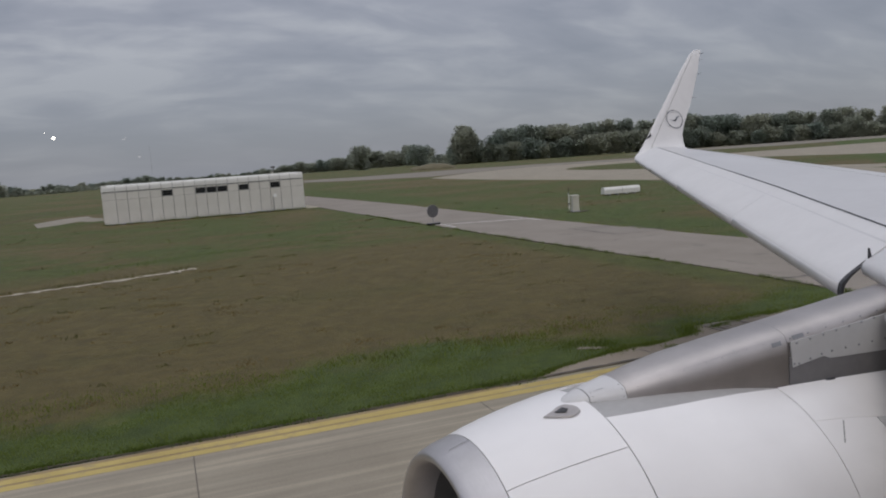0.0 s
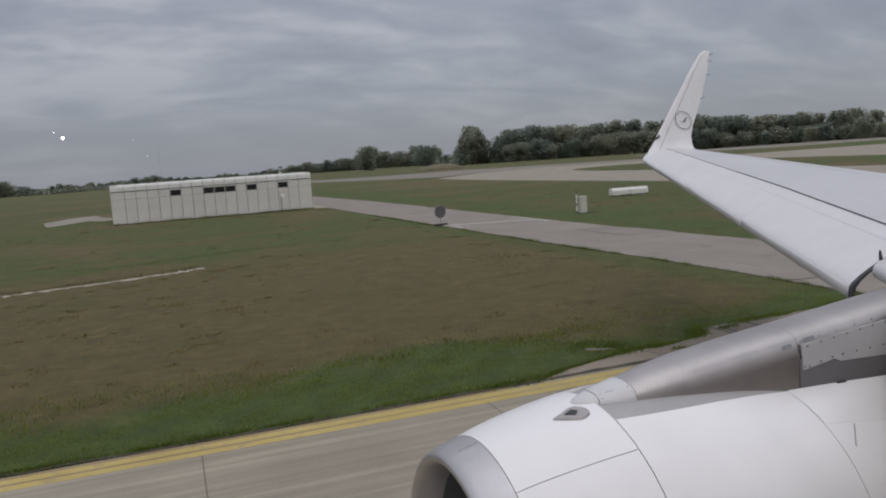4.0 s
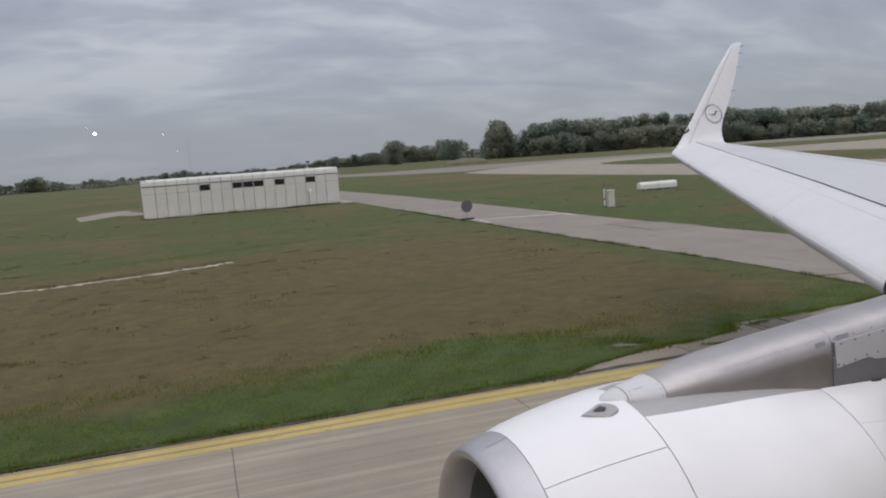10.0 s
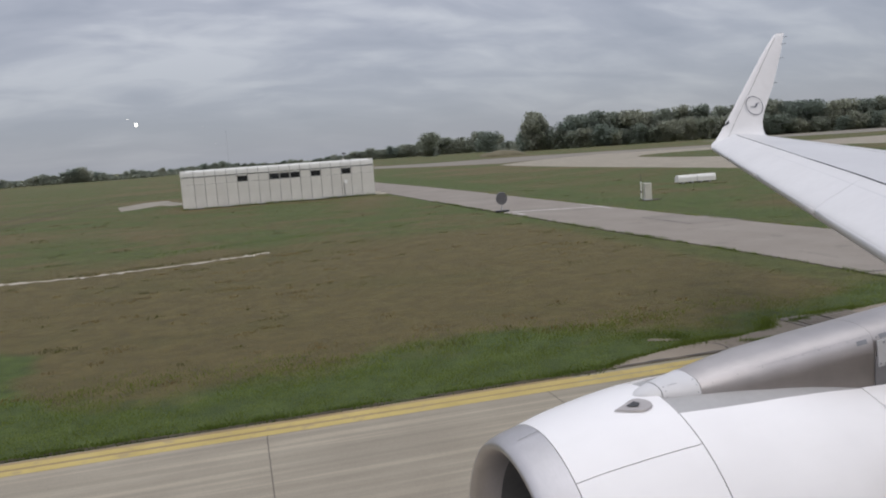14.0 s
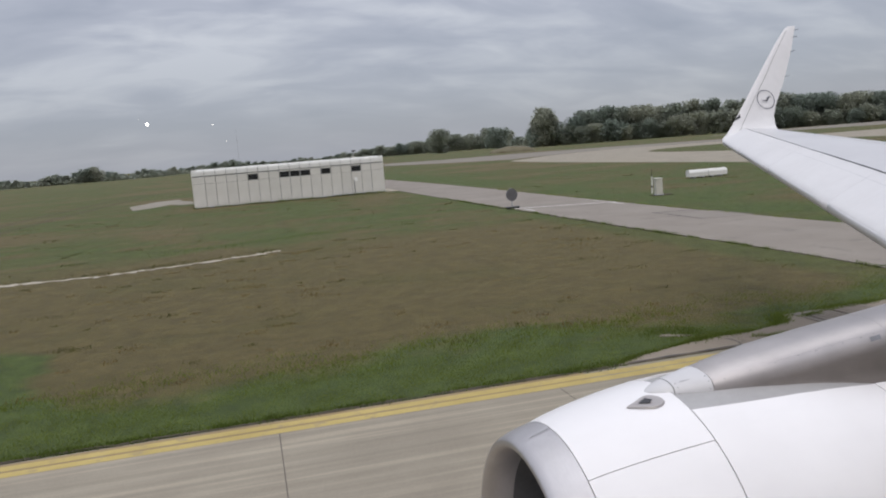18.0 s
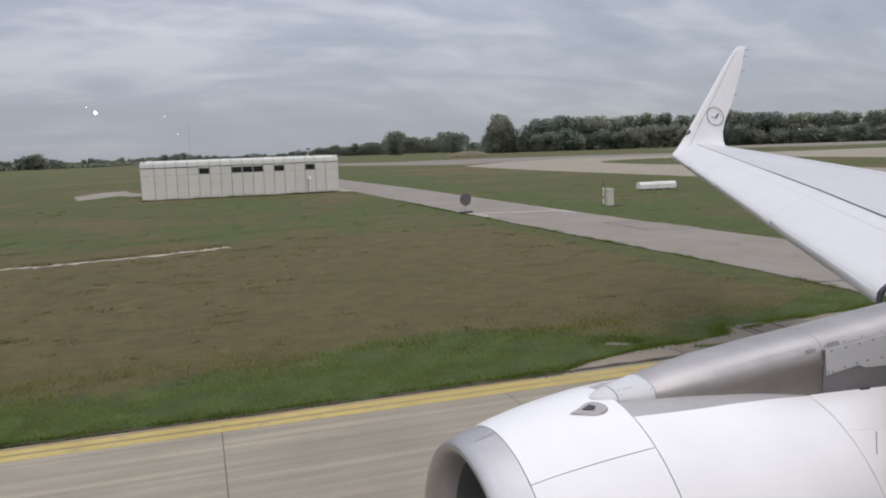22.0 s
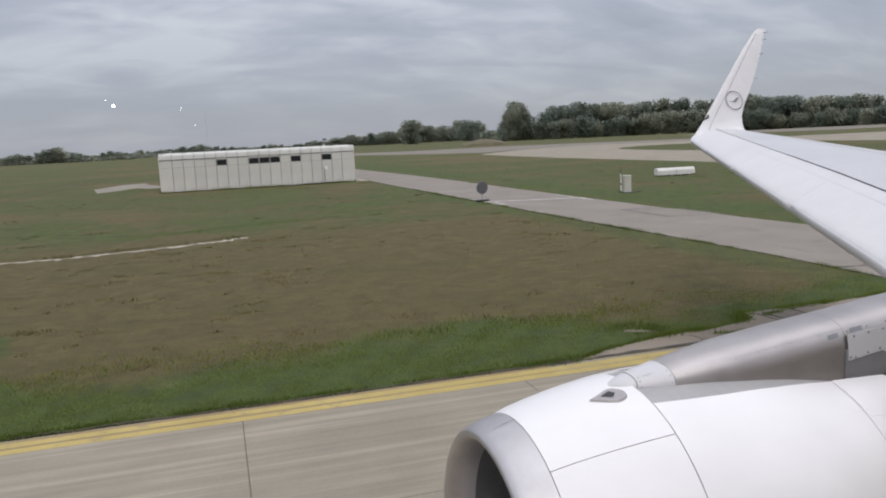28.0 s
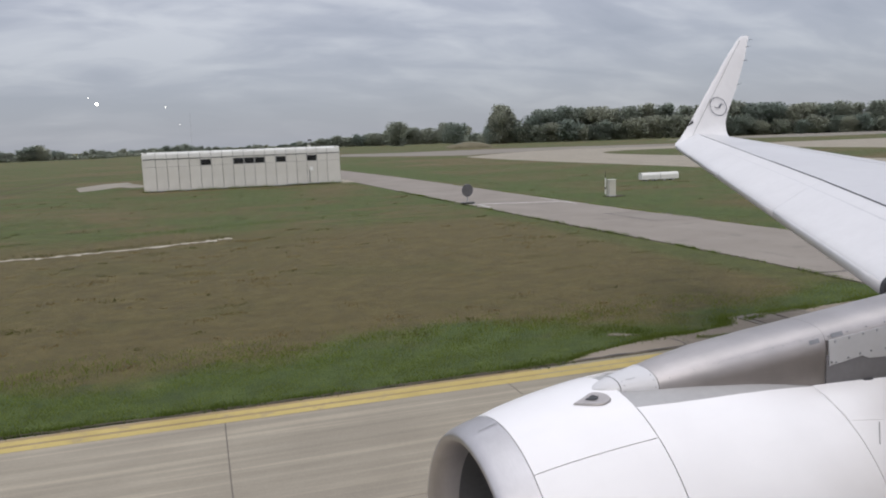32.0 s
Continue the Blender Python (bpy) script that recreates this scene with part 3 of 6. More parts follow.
tagged(flat_sheet("gravel_pad", [(-30.2, 33.8), (-27.0, 33.8), (-27.4, 36.4), (-29.7, 36.7)], 0.01, M_PALE, 0.04), "pale worn concrete pad at the end of the gravel strip", "pad", kind="structure")


soil_rng = random.Random(9)
tagged(ribbon("soil_edge", [(x, 12.535 + soil_rng.uniform(-0.015, 0.02)) for x in np.arange(-60, 5.7, 0.3)], 0.10, 0.001, M_DIRT, None, 0.7), "thin dark soil line between concrete and grass", "soil edge", kind="structure")


def offset_run(pts, d):
    out = []
    for i, p in enumerate(pts):
        a, b = np.array(pts[max(i - 1, 0)]), np.array(pts[min(i + 1, len(pts) - 1)])
        t = (b - a) / max(np.hypot(*(b - a)), 1e-6)
        out.append((p[0] + t[1] * d, p[1] - t[0] * d))
    return out


# double yellow edge line
line_run = spline([(-62, 12.36), (-20, 12.36), (5, 12.36), (10, 12.42), (12.5, 12.56), (14.5, 12.78), (16.07, 12.97), (17.6, 13.22), (19.4, 13.6), (21.5, 14.27), (24.25, 15.4), (26.85, 16.55), (29.0, 17.3),
                   (31.3, 18.35), (33.0, 19.5), (35.0, 21.1), (37.9, 23.85), (40.9, 27.5), (43.2, 31.4), (44.9, 35.8)], 8)
for d, part_run in [(d, q) for d in (0.12, 0.365) for q in ([(-62, 12.36), (-50, 12.36), (-40, 12.36), (-30, 12.36), (-21.25, 12.36)], [(-20.08, 12.36), (-16, 12.36), (-10, 12.36)] + [p for p in line_run if p[0] > -5])]:
    tagged(ribbon("yellow_edge_line", offset_run(part_run, d), 0.18, 0.0065, M_YELLOW, None, 0.10), "worn yellow double edge line on concrete", "road marking", "double yellow edge line", "structure")


for part_run in ([(-62, 12.36), (-50, 12.36), (-40, 12.36), (-30, 12.36), (-21.3, 12.36)], [(-20.02, 12.36), (-16, 12.36), (-10, 12.36), (0, 12.37), (5, 12.38)]):
    tagged(ribbon("faded_edge_paint", offset_run(part_run, 0.16), 0.42, 0.0045, M_TAN, None, 0.04), "faded tan remains of older edge paint on concrete", "road marking", "double yellow edge line", "structure")


def marking(name, pts, width, mat, label, group=""):
    tagged(ribbon(name, pts, width, 0.0085, mat, None, 0.05), label, "road marking", group, "structure")


def steps_between(a, b, n=8):
    return [tuple(np.array(a) + (np.array(b) - np.array(a)) * k / n) for k in range(n + 1)]


# white stand markings by the apron curve and by the holding point
for a, b in (((22.24, 14.94), (23.15, 14.98)), ((22.28, 14.9), (22.5, 6.0)), ((24.17, 14.95), (24.2, 6.0)), ((27.03, 16.86), (27.3, 6.5)), ((26.85, 16.98), (27.3, 17.0)), ((28.2, 17.0), (29.1, 17.0)), ((29.06, 17.0), (29.06, 7.0))):
    marking("white_marking", steps_between(a, b, 16), 0.10, M_FADED, "worn white painted line on concrete", "white taxiway lines")
for a, b in (((-23.85, 11.86), (-23.85, 5.0)), ((-22.0, 11.86), (-22.0, 5.0)), ((-23.9, 11.85), (-21.94, 11.85))):
    marking("white_marking", steps_between(a, b), 0.11, M_WHITE_LINE, "white painted line on concrete", "white taxiway lines")
for x in (-20.88, -20.08):
    marking("holding_line", steps_between((x, 12.46), (x, 3.0)), 0.24, M_YELLOW, "broad yellow ladder-shaped holding line across the taxiway", "holding position ladder")
for y in (11.5, 10.95, 7.4, 6.85):
    marking("holding_rung", steps_between((-20.76, y), (-20.2, y), 2), 0.2, M_YELLOW, "yellow rung of the holding line", "holding position ladder")
marking("stop_line", steps_between((14.85, 43.0), (20.28, 41.0)), 0.25, M_WHITE_LINE, "white stop line across the service road")
marking("stop_line_tick", steps_between((15.2, 42.3), (15.2, 40.6), 2), 0.15, M_WHITE_LINE, "short white tick beside the stop line")
marking("stop_line_tick", steps_between((20.0, 42.0), (20.0, 44.4), 2), 0.10, M_WHITE_LINE, "short white tick beside the stop line")
marking("stop_line_tick", steps_between((19.9, 40.9), (19.9, 39.4), 2), 0.15, M_WHITE_LINE, "short white tick beside the stop line")

tagged(flat_sheet("asphalt_patch", [(18.45, 29.58), (20.66, 29.22), (20.62, 32.91), (18.47, 33.77)], 0.0075, M_PATCH, 0.01, road), "darker asphalt repair patch")
tagged(flat_sheet("asphalt_stain", [(16.32, 19.41), (16.54, 19.36), (16.63, 19.95), (16.58, 20.58), (16.41, 20.49)], 0.0070, M_PATCH, 0.01, road), "dark stain on the asphalt")
# sealed cracks in the road
CRACKS = (
    (0.085, ((15.18, 17), (15.67, 16.89), (16.3, 16.86), (17.06, 16.73), (17.87, 16.75), (19.01, 17.03), (20.1, 17.16), (21.23, 17.28))),
    (0.11, ((19.64, 22.36), (19.61, 21.39), (19.53, 20.29), (19.27, 19.68), (19.06, 19.5), (18.8, 19.18), (18.6, 19.25))),
    (0.10, ((19.06, 19.5), (19.36, 19.05), (19.71, 18.78))), (0.07, ((18.6, 19.32), (18.64, 19.77), (18.49, 19.59))),
    (0.08, ((18.6, 19.25), (18.19, 18.96), (17.81, 18.79), (17.49, 18.62), (17.2, 18.6))), (0.15, ((17.23, 18.64), (17.08, 18.15), (17.02, 17.79), (16.8, 17.61))),
    (0.06, ((18.27, 16.84), (17.97, 16.35), (17.81, 15.81), (18.01, 15.58))), (0.12, ((18.49, 15.9), (18.64, 15.63), (18.6, 15.18), (18.75, 14.77), (19.06, 14.68))),
    (0.12, ((18.36, 15.09), (18.19, 14.73), (18.1, 14.23))), (0.10, ((16.37, 13.49), (17.15, 13.78), (18.01, 14.12), (18.8, 14.51), (19.66, 14.84), (21.14, 15.43))),
    (0.14, ((18.27, 14.46), (19.14, 14.73), (20.01, 15.04))), (0.13, ((16.02, 13.16), (16.28, 13.42), (16.71, 13.61))),
    (0.08, ((18.41, 33.81), (18.41, 31.47), (18.39, 29.67))), (0.05, ((18.41, 33.81), (19.49, 33.36), (20.65, 32.91))), (0.05, ((20.65, 32.91), (20.71, 29.31))))
for wide, c in CRACKS:
    ob = ribbon("sealed_crack", spline([(x + 0.04 * math.sin(9 * y), y) for x, y in c], 6), wide, 0.0105, M_SEAM, road, 0.55)
    tagged(ob, "black bitumen-sealed crack")


# ---- the aircraft: starboard wing, engine and pylon ----
plane = thing("airplane", AIR, "white twin-engine passenger jet with a blended winglet, standing on the taxiway", "airplane")
AX_Y, AX_Z = 4.15, 1.62


def low(h):
    """The nacelle is flattened underneath."""
    return h if h > 0 else 0.8 * h


OUTER = ((1.449, 0.852), (1.50, 0.893), (1.56, 0.916), (1.62, 0.932), (1.677, 0.946), (1.80, 0.985), (1.95, 1.022), (2.10, 1.053), (2.25, 1.079), (2.425, 1.103),
         (2.65, 1.119), (2.9, 1.122), (3.15, 1.110), (3.4, 1.086), (3.6, 1.058), (3.795, 1.026), (4.1, 0.972), (4.5, 0.885), (4.9, 0.79), (5.2, 0.71))


# where the cowl doors end beside the pylon, in degrees from the top
DOOR_EDGE = ((2.43, 16.6), (2.65, 18.2), (2.92, 18.7), (3.27, 17.7), (3.51, 16.4), (3.76, 14.9), (4.05, 12.9), (4.42, 9.5))


def shell(x0, x1, a0, a1, lift=0.0, thick=0.02, na=48, nx=7):
    """A curved cowl panel; angles in degrees from the top towards the fuselage, None for the door edge."""
    xs_ = np.linspace(x0, x1, nx)
    rings = []
    for u in np.linspace(0, 1, na):
        ring = []
        for x, o in [(x, 0) for x in xs_] + [(x, thick) for x in xs_[::-1]]:
            lo = curve_at(DOOR_EDGE, x) if a0 is None else a0
            hi = -curve_at(DOOR_EDGE, x) if a1 is None else a1
            a = radians(lo + (hi - lo) * u)
            r = curve_at(OUTER, x) + lift - o
            ring.append((x, AX_Y - r * math.sin(a), AX_Z + low(r * math.cos(a))))
        rings.append(ring)
    return loft(rings)


engine = new("engine")
engine.parent = plane
tagged(engine, "white high-bypass jet engine with a bare metal intake lip")


def cowl(name, mat, label, *args, **kw):
    v, f = shell(*args, **kw)
    ob = put(name, v, f, mat, engine, label)
    ob.data.polygons.foreach_set("use_smooth", [len(p.vertices) == 4 for p in ob.data.polygons])
    ob.data.set_sharp_from_angle(angle=radians(35))
    return ob


# intake lip and duct
prof = [(1.677, 0.946), (1.62, 0.932), (1.56, 0.916), (1.50, 0.893), (1.462, 0.870), (1.449, 0.850), (1.458, 0.828), (1.49, 0.806), (1.56, 0.786), (1.66, 0.774)]
rings = [[(x, AX_Y - r * math.sin(a), AX_Z + low(r * math.cos(a))) for x, r in prof] for a in np.linspace(0, 2 * math.pi, 97)]
v, f = loft(rings, closed=False)
put("intake_lip", v, f, M_LIP, engine, "bare polished metal intake lip", True)
prof = [(1.66, 0.774), (1.85, 0.768), (2.1, 0.78), (2.35, 0.80), (2.36, 0.30), (2.36, 0.02)]
rings = [[(x, AX_Y - r * math.sin(a), AX_Z + low(r * math.cos(a))) for x, r in prof] for a in np.linspace(0, 2 * math.pi, 73)]
v, f = loft(rings, closed=False)
put("intake_duct", v, f, M_DUCT, engine, "grey acoustic liner of the intake", True)
v, f = loft([[(2.33 - 0.42 * (1 - (r / 0.27) ** 2), AX_Y - r * math.sin(a), AX_Z + low(r * math.cos(a))) for r in (0.27, 0.22, 0.15, 0.08, 0.005)] for a in np.linspace(0, 2 * math.pi, 33)], closed=False)
put("spinner", v, f, M_DARK, engine, "dark fan spinner", True)
for k in range(24):
    a = 2 * math.pi * k / 24
    rows = []
    for r in np.linspace(0.24, 0.76, 5):
        tw = radians(25 + 40 * r)
        mid_p = np.array((2.26, AX_Y - r * math.sin(a), AX_Z + low(r * math.cos(a))))
        tang = np.array((0, -math.cos(a), -math.sin(a)))
        ch = 0.09 * (math.cos(tw) * np.array((1, 0, 0)) + math.sin(tw) * tang)
        off = 0.006 * np.cross(ch / 0.09, (0, -math.sin(a), math.cos(a)))
        rows.append([mid_p - ch, mid_p + off, mid_p + ch, mid_p - off])
    v, f = loft(rows)
    put("fan_blade", v, f, M_DUCT, engine)
cowl("inner_structure", M_DARK, "dark gap behind the cowl joints", 1.60, 4.95, 0, 360, lift=-0.016, thick=0.03, na=97, nx=20)
cowl("intake_cowl_upper", M_PAINT, "white upper intake cowl panel", 1.682, 2.4225, -150, 29.8)
cowl("intake_cowl_lower", M_PAINT, "white lower intake cowl panel", 1.682, 2.4225, 30.12, 209.6)
cowl("fan_cowl_inner", M_PAINT, "white fan cowl door facing the fuselage", 2.430, 3.795, None, 178.5, nx=14)
cowl("fan_cowl_outer", M_PAINT, "white fan cowl door facing outboard", 2.430, 3.795, -178.5, None, nx=14)
cowl("reverser_cowl_inner", M_PAINT, "white thrust reverser cowl facing the fuselage", 3.802, 4.42, None, 178.5)
cowl("reverser_cowl_outer", M_PAINT, "white thrust reverser cowl facing outboard", 3.802, 4.42, -178.5, None)
cowl("nozzle_cowl", M_GREYWING, "pale grey exhaust nozzle cowl", 4.428, 5.2, 0, 360, na=73)
cowl("pylon_skirt", M_SKIRT, "bare metal skirt under the pylon", 2.432, 4.40, -19.5, 19.5, lift=-0.0125, na=20, nx=16)


def on_cowl(x, deg, lift=0.0):
    r, a = curve_at(OUTER, x) + lift, radians(deg)
    return (x, AX_Y - r * math.sin(a), AX_Z + low(r * math.cos(a)))


rows = []
for x in np.linspace(3.806, 5.2, 12):
    lo_, hi_ = np.array(on_cowl(x, 33, 0.002)), np.array((x, AX_Y - 0.247, curve_at(((3.8, 2.614), (3.91, 2.612), (4.27, 2.600), (4.74, 2.580), (5.2, 2.560)), x)))
    bulge = [lo_ * (1 - k) + hi_ * k + np.array((0, -0.05, 0.05)) * k * (1 - k) for k in (0, 0.2, 0.4, 0.6, 0.8, 1.0)]
    rows.append([tuple(q) for q in bulge] + [tuple(q + np.array((0, 0.006, -0.012))) for q in bulge[::-1]])
v, f = loft(rows)
fillet = put("pylon_fillet", v, f, M_PAINT, engine, "white raised cowl fillet beside the pylon", True)
fillet.data.set_sharp_from_angle(angle=radians(50))
part("slot", box_bm(0.085, 0.012, 0.022, (4.275, AX_Y - 0.252, 2.598), 0.004, 1), M_DARK, fillet, "small dark slot")

# triangular ventilation scoop on the intake cowl
outline = ((2.11, 6.3), (2.17, 5.06), (2.26, 3.11), (2.31, 4.44), (2.34, 7.77), (2.32, 10.58), (2.26, 11.52), (2.19, 9.73))
outline = spline(list(outline) + [outline[0]], 4)[:-1]
v = [on_cowl(x, d, 0.003) for x, d in outline] + [on_cowl(2.24 + (x - 2.24) * 0.93, 7.2 + (d - 7.2) * 0.92, 0.012) for x, d in outline]
n = len(outline)
scoop = put("ventilation_scoop", v, [tuple(range(n, 2 * n))] + [(i, (i + 1) % n, n + (i + 1) % n, n + i) for i in range(n)], M_STEEL, engine, "grey metal ventilation scoop")
tri = ((2.185, 6.6), (2.252, 5.1), (2.275, 7.2), (2.242, 8.7))
put("scoop_mouth", [on_cowl(x, d, 0.0145) for x, d in tri], [(0, 1, 2, 3)], M_DARK, scoop, "dark opening of the scoop")

# fine seams across the lip and the reverser cowl
for pts in (((1.47, -1.5), (1.56, -1.7), (1.62, -1.9), (1.677, -2.1)), ((4.06, 34), (3.98, 39), (3.92, 43))):
    v = [on_cowl(x + k * 0.003, d + k * 0.18, 0.0025) for x, d in pts for k in (-1, 1)]
    put("skin_seam", v, [(2 * i, 2 * i + 1, 2 * i + 3, 2 * i + 2) for i in range(len(pts) - 1)], M_BATTEN, engine, "fine grey skin seam")

# plain fuselage that closes the side behind the window seat, and the gear it stands on
FUS_Y, FUS_Z = -2.14, 3.95
rings = []
for x, r, dz in ((-10.2, 0.05, -0.55), (-10.0, 0.45, -0.5), (-9.4, 0.95, -0.38), (-8.4, 1.42, -0.22), (-7.0, 1.80, -0.08), (-5.2, 1.97, 0), (0, 1.98, 0), (8, 1.98, 0), (14, 1.98, 0), (18, 1.80, 0.15), (22, 1.25, 0.6), (25, 0.65, 1.05), (27, 0.12, 1.35)):
    rings.append([(x, FUS_Y + r * math.sin(a), FUS_Z + dz + r * 1.05 * math.cos(a)) for a in np.linspace(0, 2 * math.pi, 41)[:-1]])
v, f = loft(rings)
put("fuselage", v, f, M_PAINT, plane, "plain white fuselage", True)


def landing_gear(name, x, y, top, r, width):
    base = r - AIR_Z
    leg = part(name, tube_bm(0.13, 0.10, top - base, (x, y, base), 14), M_POLE, plane, "grey landing gear leg")
    part("axle", tube_bm(0.06, 0.06, width + 0.3, (x, y - width / 2 - 0.15, base), 10, pose(0, 0, 0, -90)), M_POLE, leg)
    for s_ in (-1, 1):
        part("wheel", tube_bm(r, r, 0.32, (x, y + s_ * width / 2 + 0.16, base), 28, pose(0, 0, 0, 90)), M_BLACK, leg, "black tyre")
    return leg


landing_gear("main_gear", 8.6, 1.6, 3.0, 0.58, 0.9)
landing_gear("main_gear", 8.6, -5.9, 3.0, 0.58, 0.9)
landing_gear("nose_gear", -5.2, FUS_Y, 2.2, 0.38, 0.5)

# pylon
pylon = new("pylon")
pylon.parent = plane
tagged(pylon, "engine pylon of bare metal and white panels")
P_TOP = ((2.305, 2.705), (2.335, 2.728), (2.39, 2.748), (2.45, 2.763), (2.53, 2.778), (2.67, 2.802), (2.85, 2.845), (3.12, 2.893), (3.56, 2.948), (4.02, 2.998), (4.61, 3.066), (5.11, 3.122), (6.4, 3.23))
P_SHO = ((2.20, 2.70), (2.42, 2.71), (2.65, 2.735), (3.12, 2.80), (3.93, 2.895), (4.86, 3.0), (6.4, 3.13))
P_W = ((2.305, 0.012), (2.335, 0.055), (2.39, 0.09), (2.45, 0.118), (2.67, 0.18), (3.1, 0.225), (6.4, 0.235))


def pylon_ring(x, grow=0.0):
    w, zt, zs = curve_at(P_W, x) + grow, curve_at(P_TOP, x) + grow, curve_at(P_SHO, x)
    half = [(-w, 2.45), (-w, 2.60), (-w * 0.995, zs - 0.07), (-w * 0.96, zs - 0.005), (-w * 0.84, zs + 0.50 * (zt - zs)), (-w * 0.62, zs + 0.80 * (zt - zs)), (-w * 0.33, zs + 0.95 * (zt - zs)), (0, zt)]
    ring = half + [(-a, b) for a, b in half[-2::-1]]
    return [(x, AX_Y + a, b) for a, b in ring]


def pylon_piece(name, x0, x1, n_, mat, label, grow=0.0):
    v_, f_ = loft([pylon_ring(x, grow) for x in np.linspace(x0, x1, n_)])
    ob = put(name, v_, f_, mat, pylon, label, True)
    ob.data.set_sharp_from_angle(angle=radians(50))
    return ob


pylon_piece("nose_cone", 2.307, 2.445, 8, M_GREYWING, "small white pylon nose cone")
collar = pylon_piece("collar", 2.45, 2.675, 6, M_GREYWING, "white riveted collar", 0.003)
forward = pylon_piece("forward_fairing", 2.68, 3.9275, 18, M_STEEL, "brushed bare metal pylon fairing")
aft = pylon_piece("aft_fairing", 3.93, 6.4, 22, M_STEEL, "brushed metal upper pylon fairing")
M_RIVET = worn("dull_steel_rivet", (0.22, 0.22, 0.23), (0.30, 0.30, 0.31), 0.45, 3, 20, metal=0.6)
side_y = AX_Y - 0.2415
panel_pts = [(3.934, 2.905), (3.953, 2.728), (4.227, 2.769), (4.285, 2.744), (4.885, 2.724), (5.5, 2.70), (5.5, 3.055), (4.85, 2.995)]
v = [(x, side_y, z) for x, z in panel_pts] + [(x, side_y + 0.008, z) for x, z in panel_pts]
n = len(panel_pts)
side_panel = put("side_panel", v, [tuple(range(n))] + [(i, i + n, (i + 1) % n + n, (i + 1) % n) for i in range(n)], M_SIDE, pylon, "pale grey riveted access panel on the pylon side")
rivet_mesh = None
spots = [(3.985 + 0.118 * k, 2.892 + 0.0135 * k) for k in range(10)] + [(3.965, 2.752), (4.005, 2.747), (4.105, 2.768), (4.205, 2.786)] + [(4.30 + 0.125 * k, 2.794 + 0.004 * k) for k in range(6)]
for x, z in spots:
    if rivet_mesh is None:
        first = part("rivet", tube_bm(0.0085, 0.006, 0.005, n=10, turn=pose(0, 0, 0, 90)), M_RIVET, side_panel)
        rivet_mesh = first.data
    else:
        first = new("rivet", rivet_mesh)
        first.parent = side_panel
    first.location = (x, side_y, z)
for x in (2.47, 2.655):
    for k in range(5):
        rv = new("rivet", rivet_mesh)
        rv.parent = collar
        ring = pylon_ring(x, 0.006)
        rv.location = ring[1 + k]
        rv.scale = (0.45, 0.45, 0.45)


r0, r1 = pylon_ring(2.50, 0.006), pylon_ring(2.56, 0.006)
put("collar_slot", [tuple(np.array(r[5]) * (1 - k) + np.array(r[6]) * k) for r in (r0, r1) for k in (0.1, 0.22)], [(0, 1, 3, 2)], M_RIVET, pylon, "small dark slot in the collar")

# small plates and a seam along the pylon
for x0, x1, d0, d1 in ((3.80, 3.88, 0.1, 0.6), (3.98, 4.08, 0.25, 0.75)):
    a0, a1 = pylon_ring(x0, 0.003), pylon_ring(x1, 0.003)
    put("cover_plate", [tuple(np.array(r[3]) * (1 - q) + np.array(r[4]) * q) for r, q in ((a0, d0), (a1, d0), (a1, d1), (a0, d1))], [(0, 1, 2, 3)], M_RIVET, pylon, "small dull cover plate")
seam = [pylon_ring(x, 0.0025) for x in np.linspace(3.05, 3.92, 10)]
put("fairing_seam", [tuple(np.array(r[3]) * (1 - k) + np.array(r[4]) * k) for r in seam for k in (0.93, 0.95)], [(2 * i, 2 * i + 1, 2 * i + 3, 2 * i + 2) for i in range(9)], M_SKIRT, pylon, "fine seam along the fairing")
step = [pylon_ring(x, 0.0025) for x in (3.50, 3.506)]
put("fairing_seam", [tuple(np.array(r[4]) * (1 - k) + np.array(r[5]) * k) for r in step for k in (0.0, 0.35)], [(0, 1, 3, 2)], M_SKIRT, pylon, "fine seam along the fairing")
for x, k in ((2.76, 0.74), (2.93, 0.80), (3.10, 0.78), (3.27, 0.84), (3.40, 0.80), (3.52, 0.83), (3.60, 0.79), (3.74, 0.82), (3.84, 0.80)):
    rv = new("rivet", rivet_mesh)
    rv.parent = forward
    r_ = pylon_ring(x, 0.002)
    rv.location, rv.scale = tuple(np.array(r_[3]) * (1 - k) + np.array(r_[4]) * k), (0.36, 0.36, 0.36)
for k in range(9):
    rv = new("rivet", rivet_mesh)
    rv.parent = aft
    r_ = pylon_ring(3.96 + 0.16 * k, 0.002)
    rv.location, rv.scale = tuple(np.array(r_[3]) * 0.5 + np.array(r_[4]) * 0.5), (0.7, 0.7, 0.7)
put("lower_side_panel", [(3.932, AX_Y - 0.2345, 2.50), (6.3, AX_Y - 0.2385, 2.50), (6.3, AX_Y - 0.2385, 2.80), (3.932, AX_Y - 0.2345, 2.80), (3.932, AX_Y - 0.22, 2.50), (6.3, AX_Y - 0.22, 2.50), (6.3, AX_Y - 0.22, 2.80), (3.932, AX_Y - 0.22, 2.80)],
    [(0, 1, 2, 3), (7, 6, 5, 4), (0, 4, 5, 1), (1, 5, 6, 2), (2, 6, 7, 3), (3, 7, 4, 0)], M_SLATE, pylon, "dark slate lower pylon panel")

# wing: fixed box with slats run out in front of it
def le(y):
    return 10.29 - 0.5095 * (14.8 - y), 3.98 - 0.0928 * (14.8 - y)


def gap(y):
    forward_ = 0.0165 * max(0.0, 7.5 - y)
    return le(y)[0] + 0.55 + 0.022 * (14.2 - y) - forward_, 4.21 - 0.080 * (14.2 - y) - 0.45 * forward_


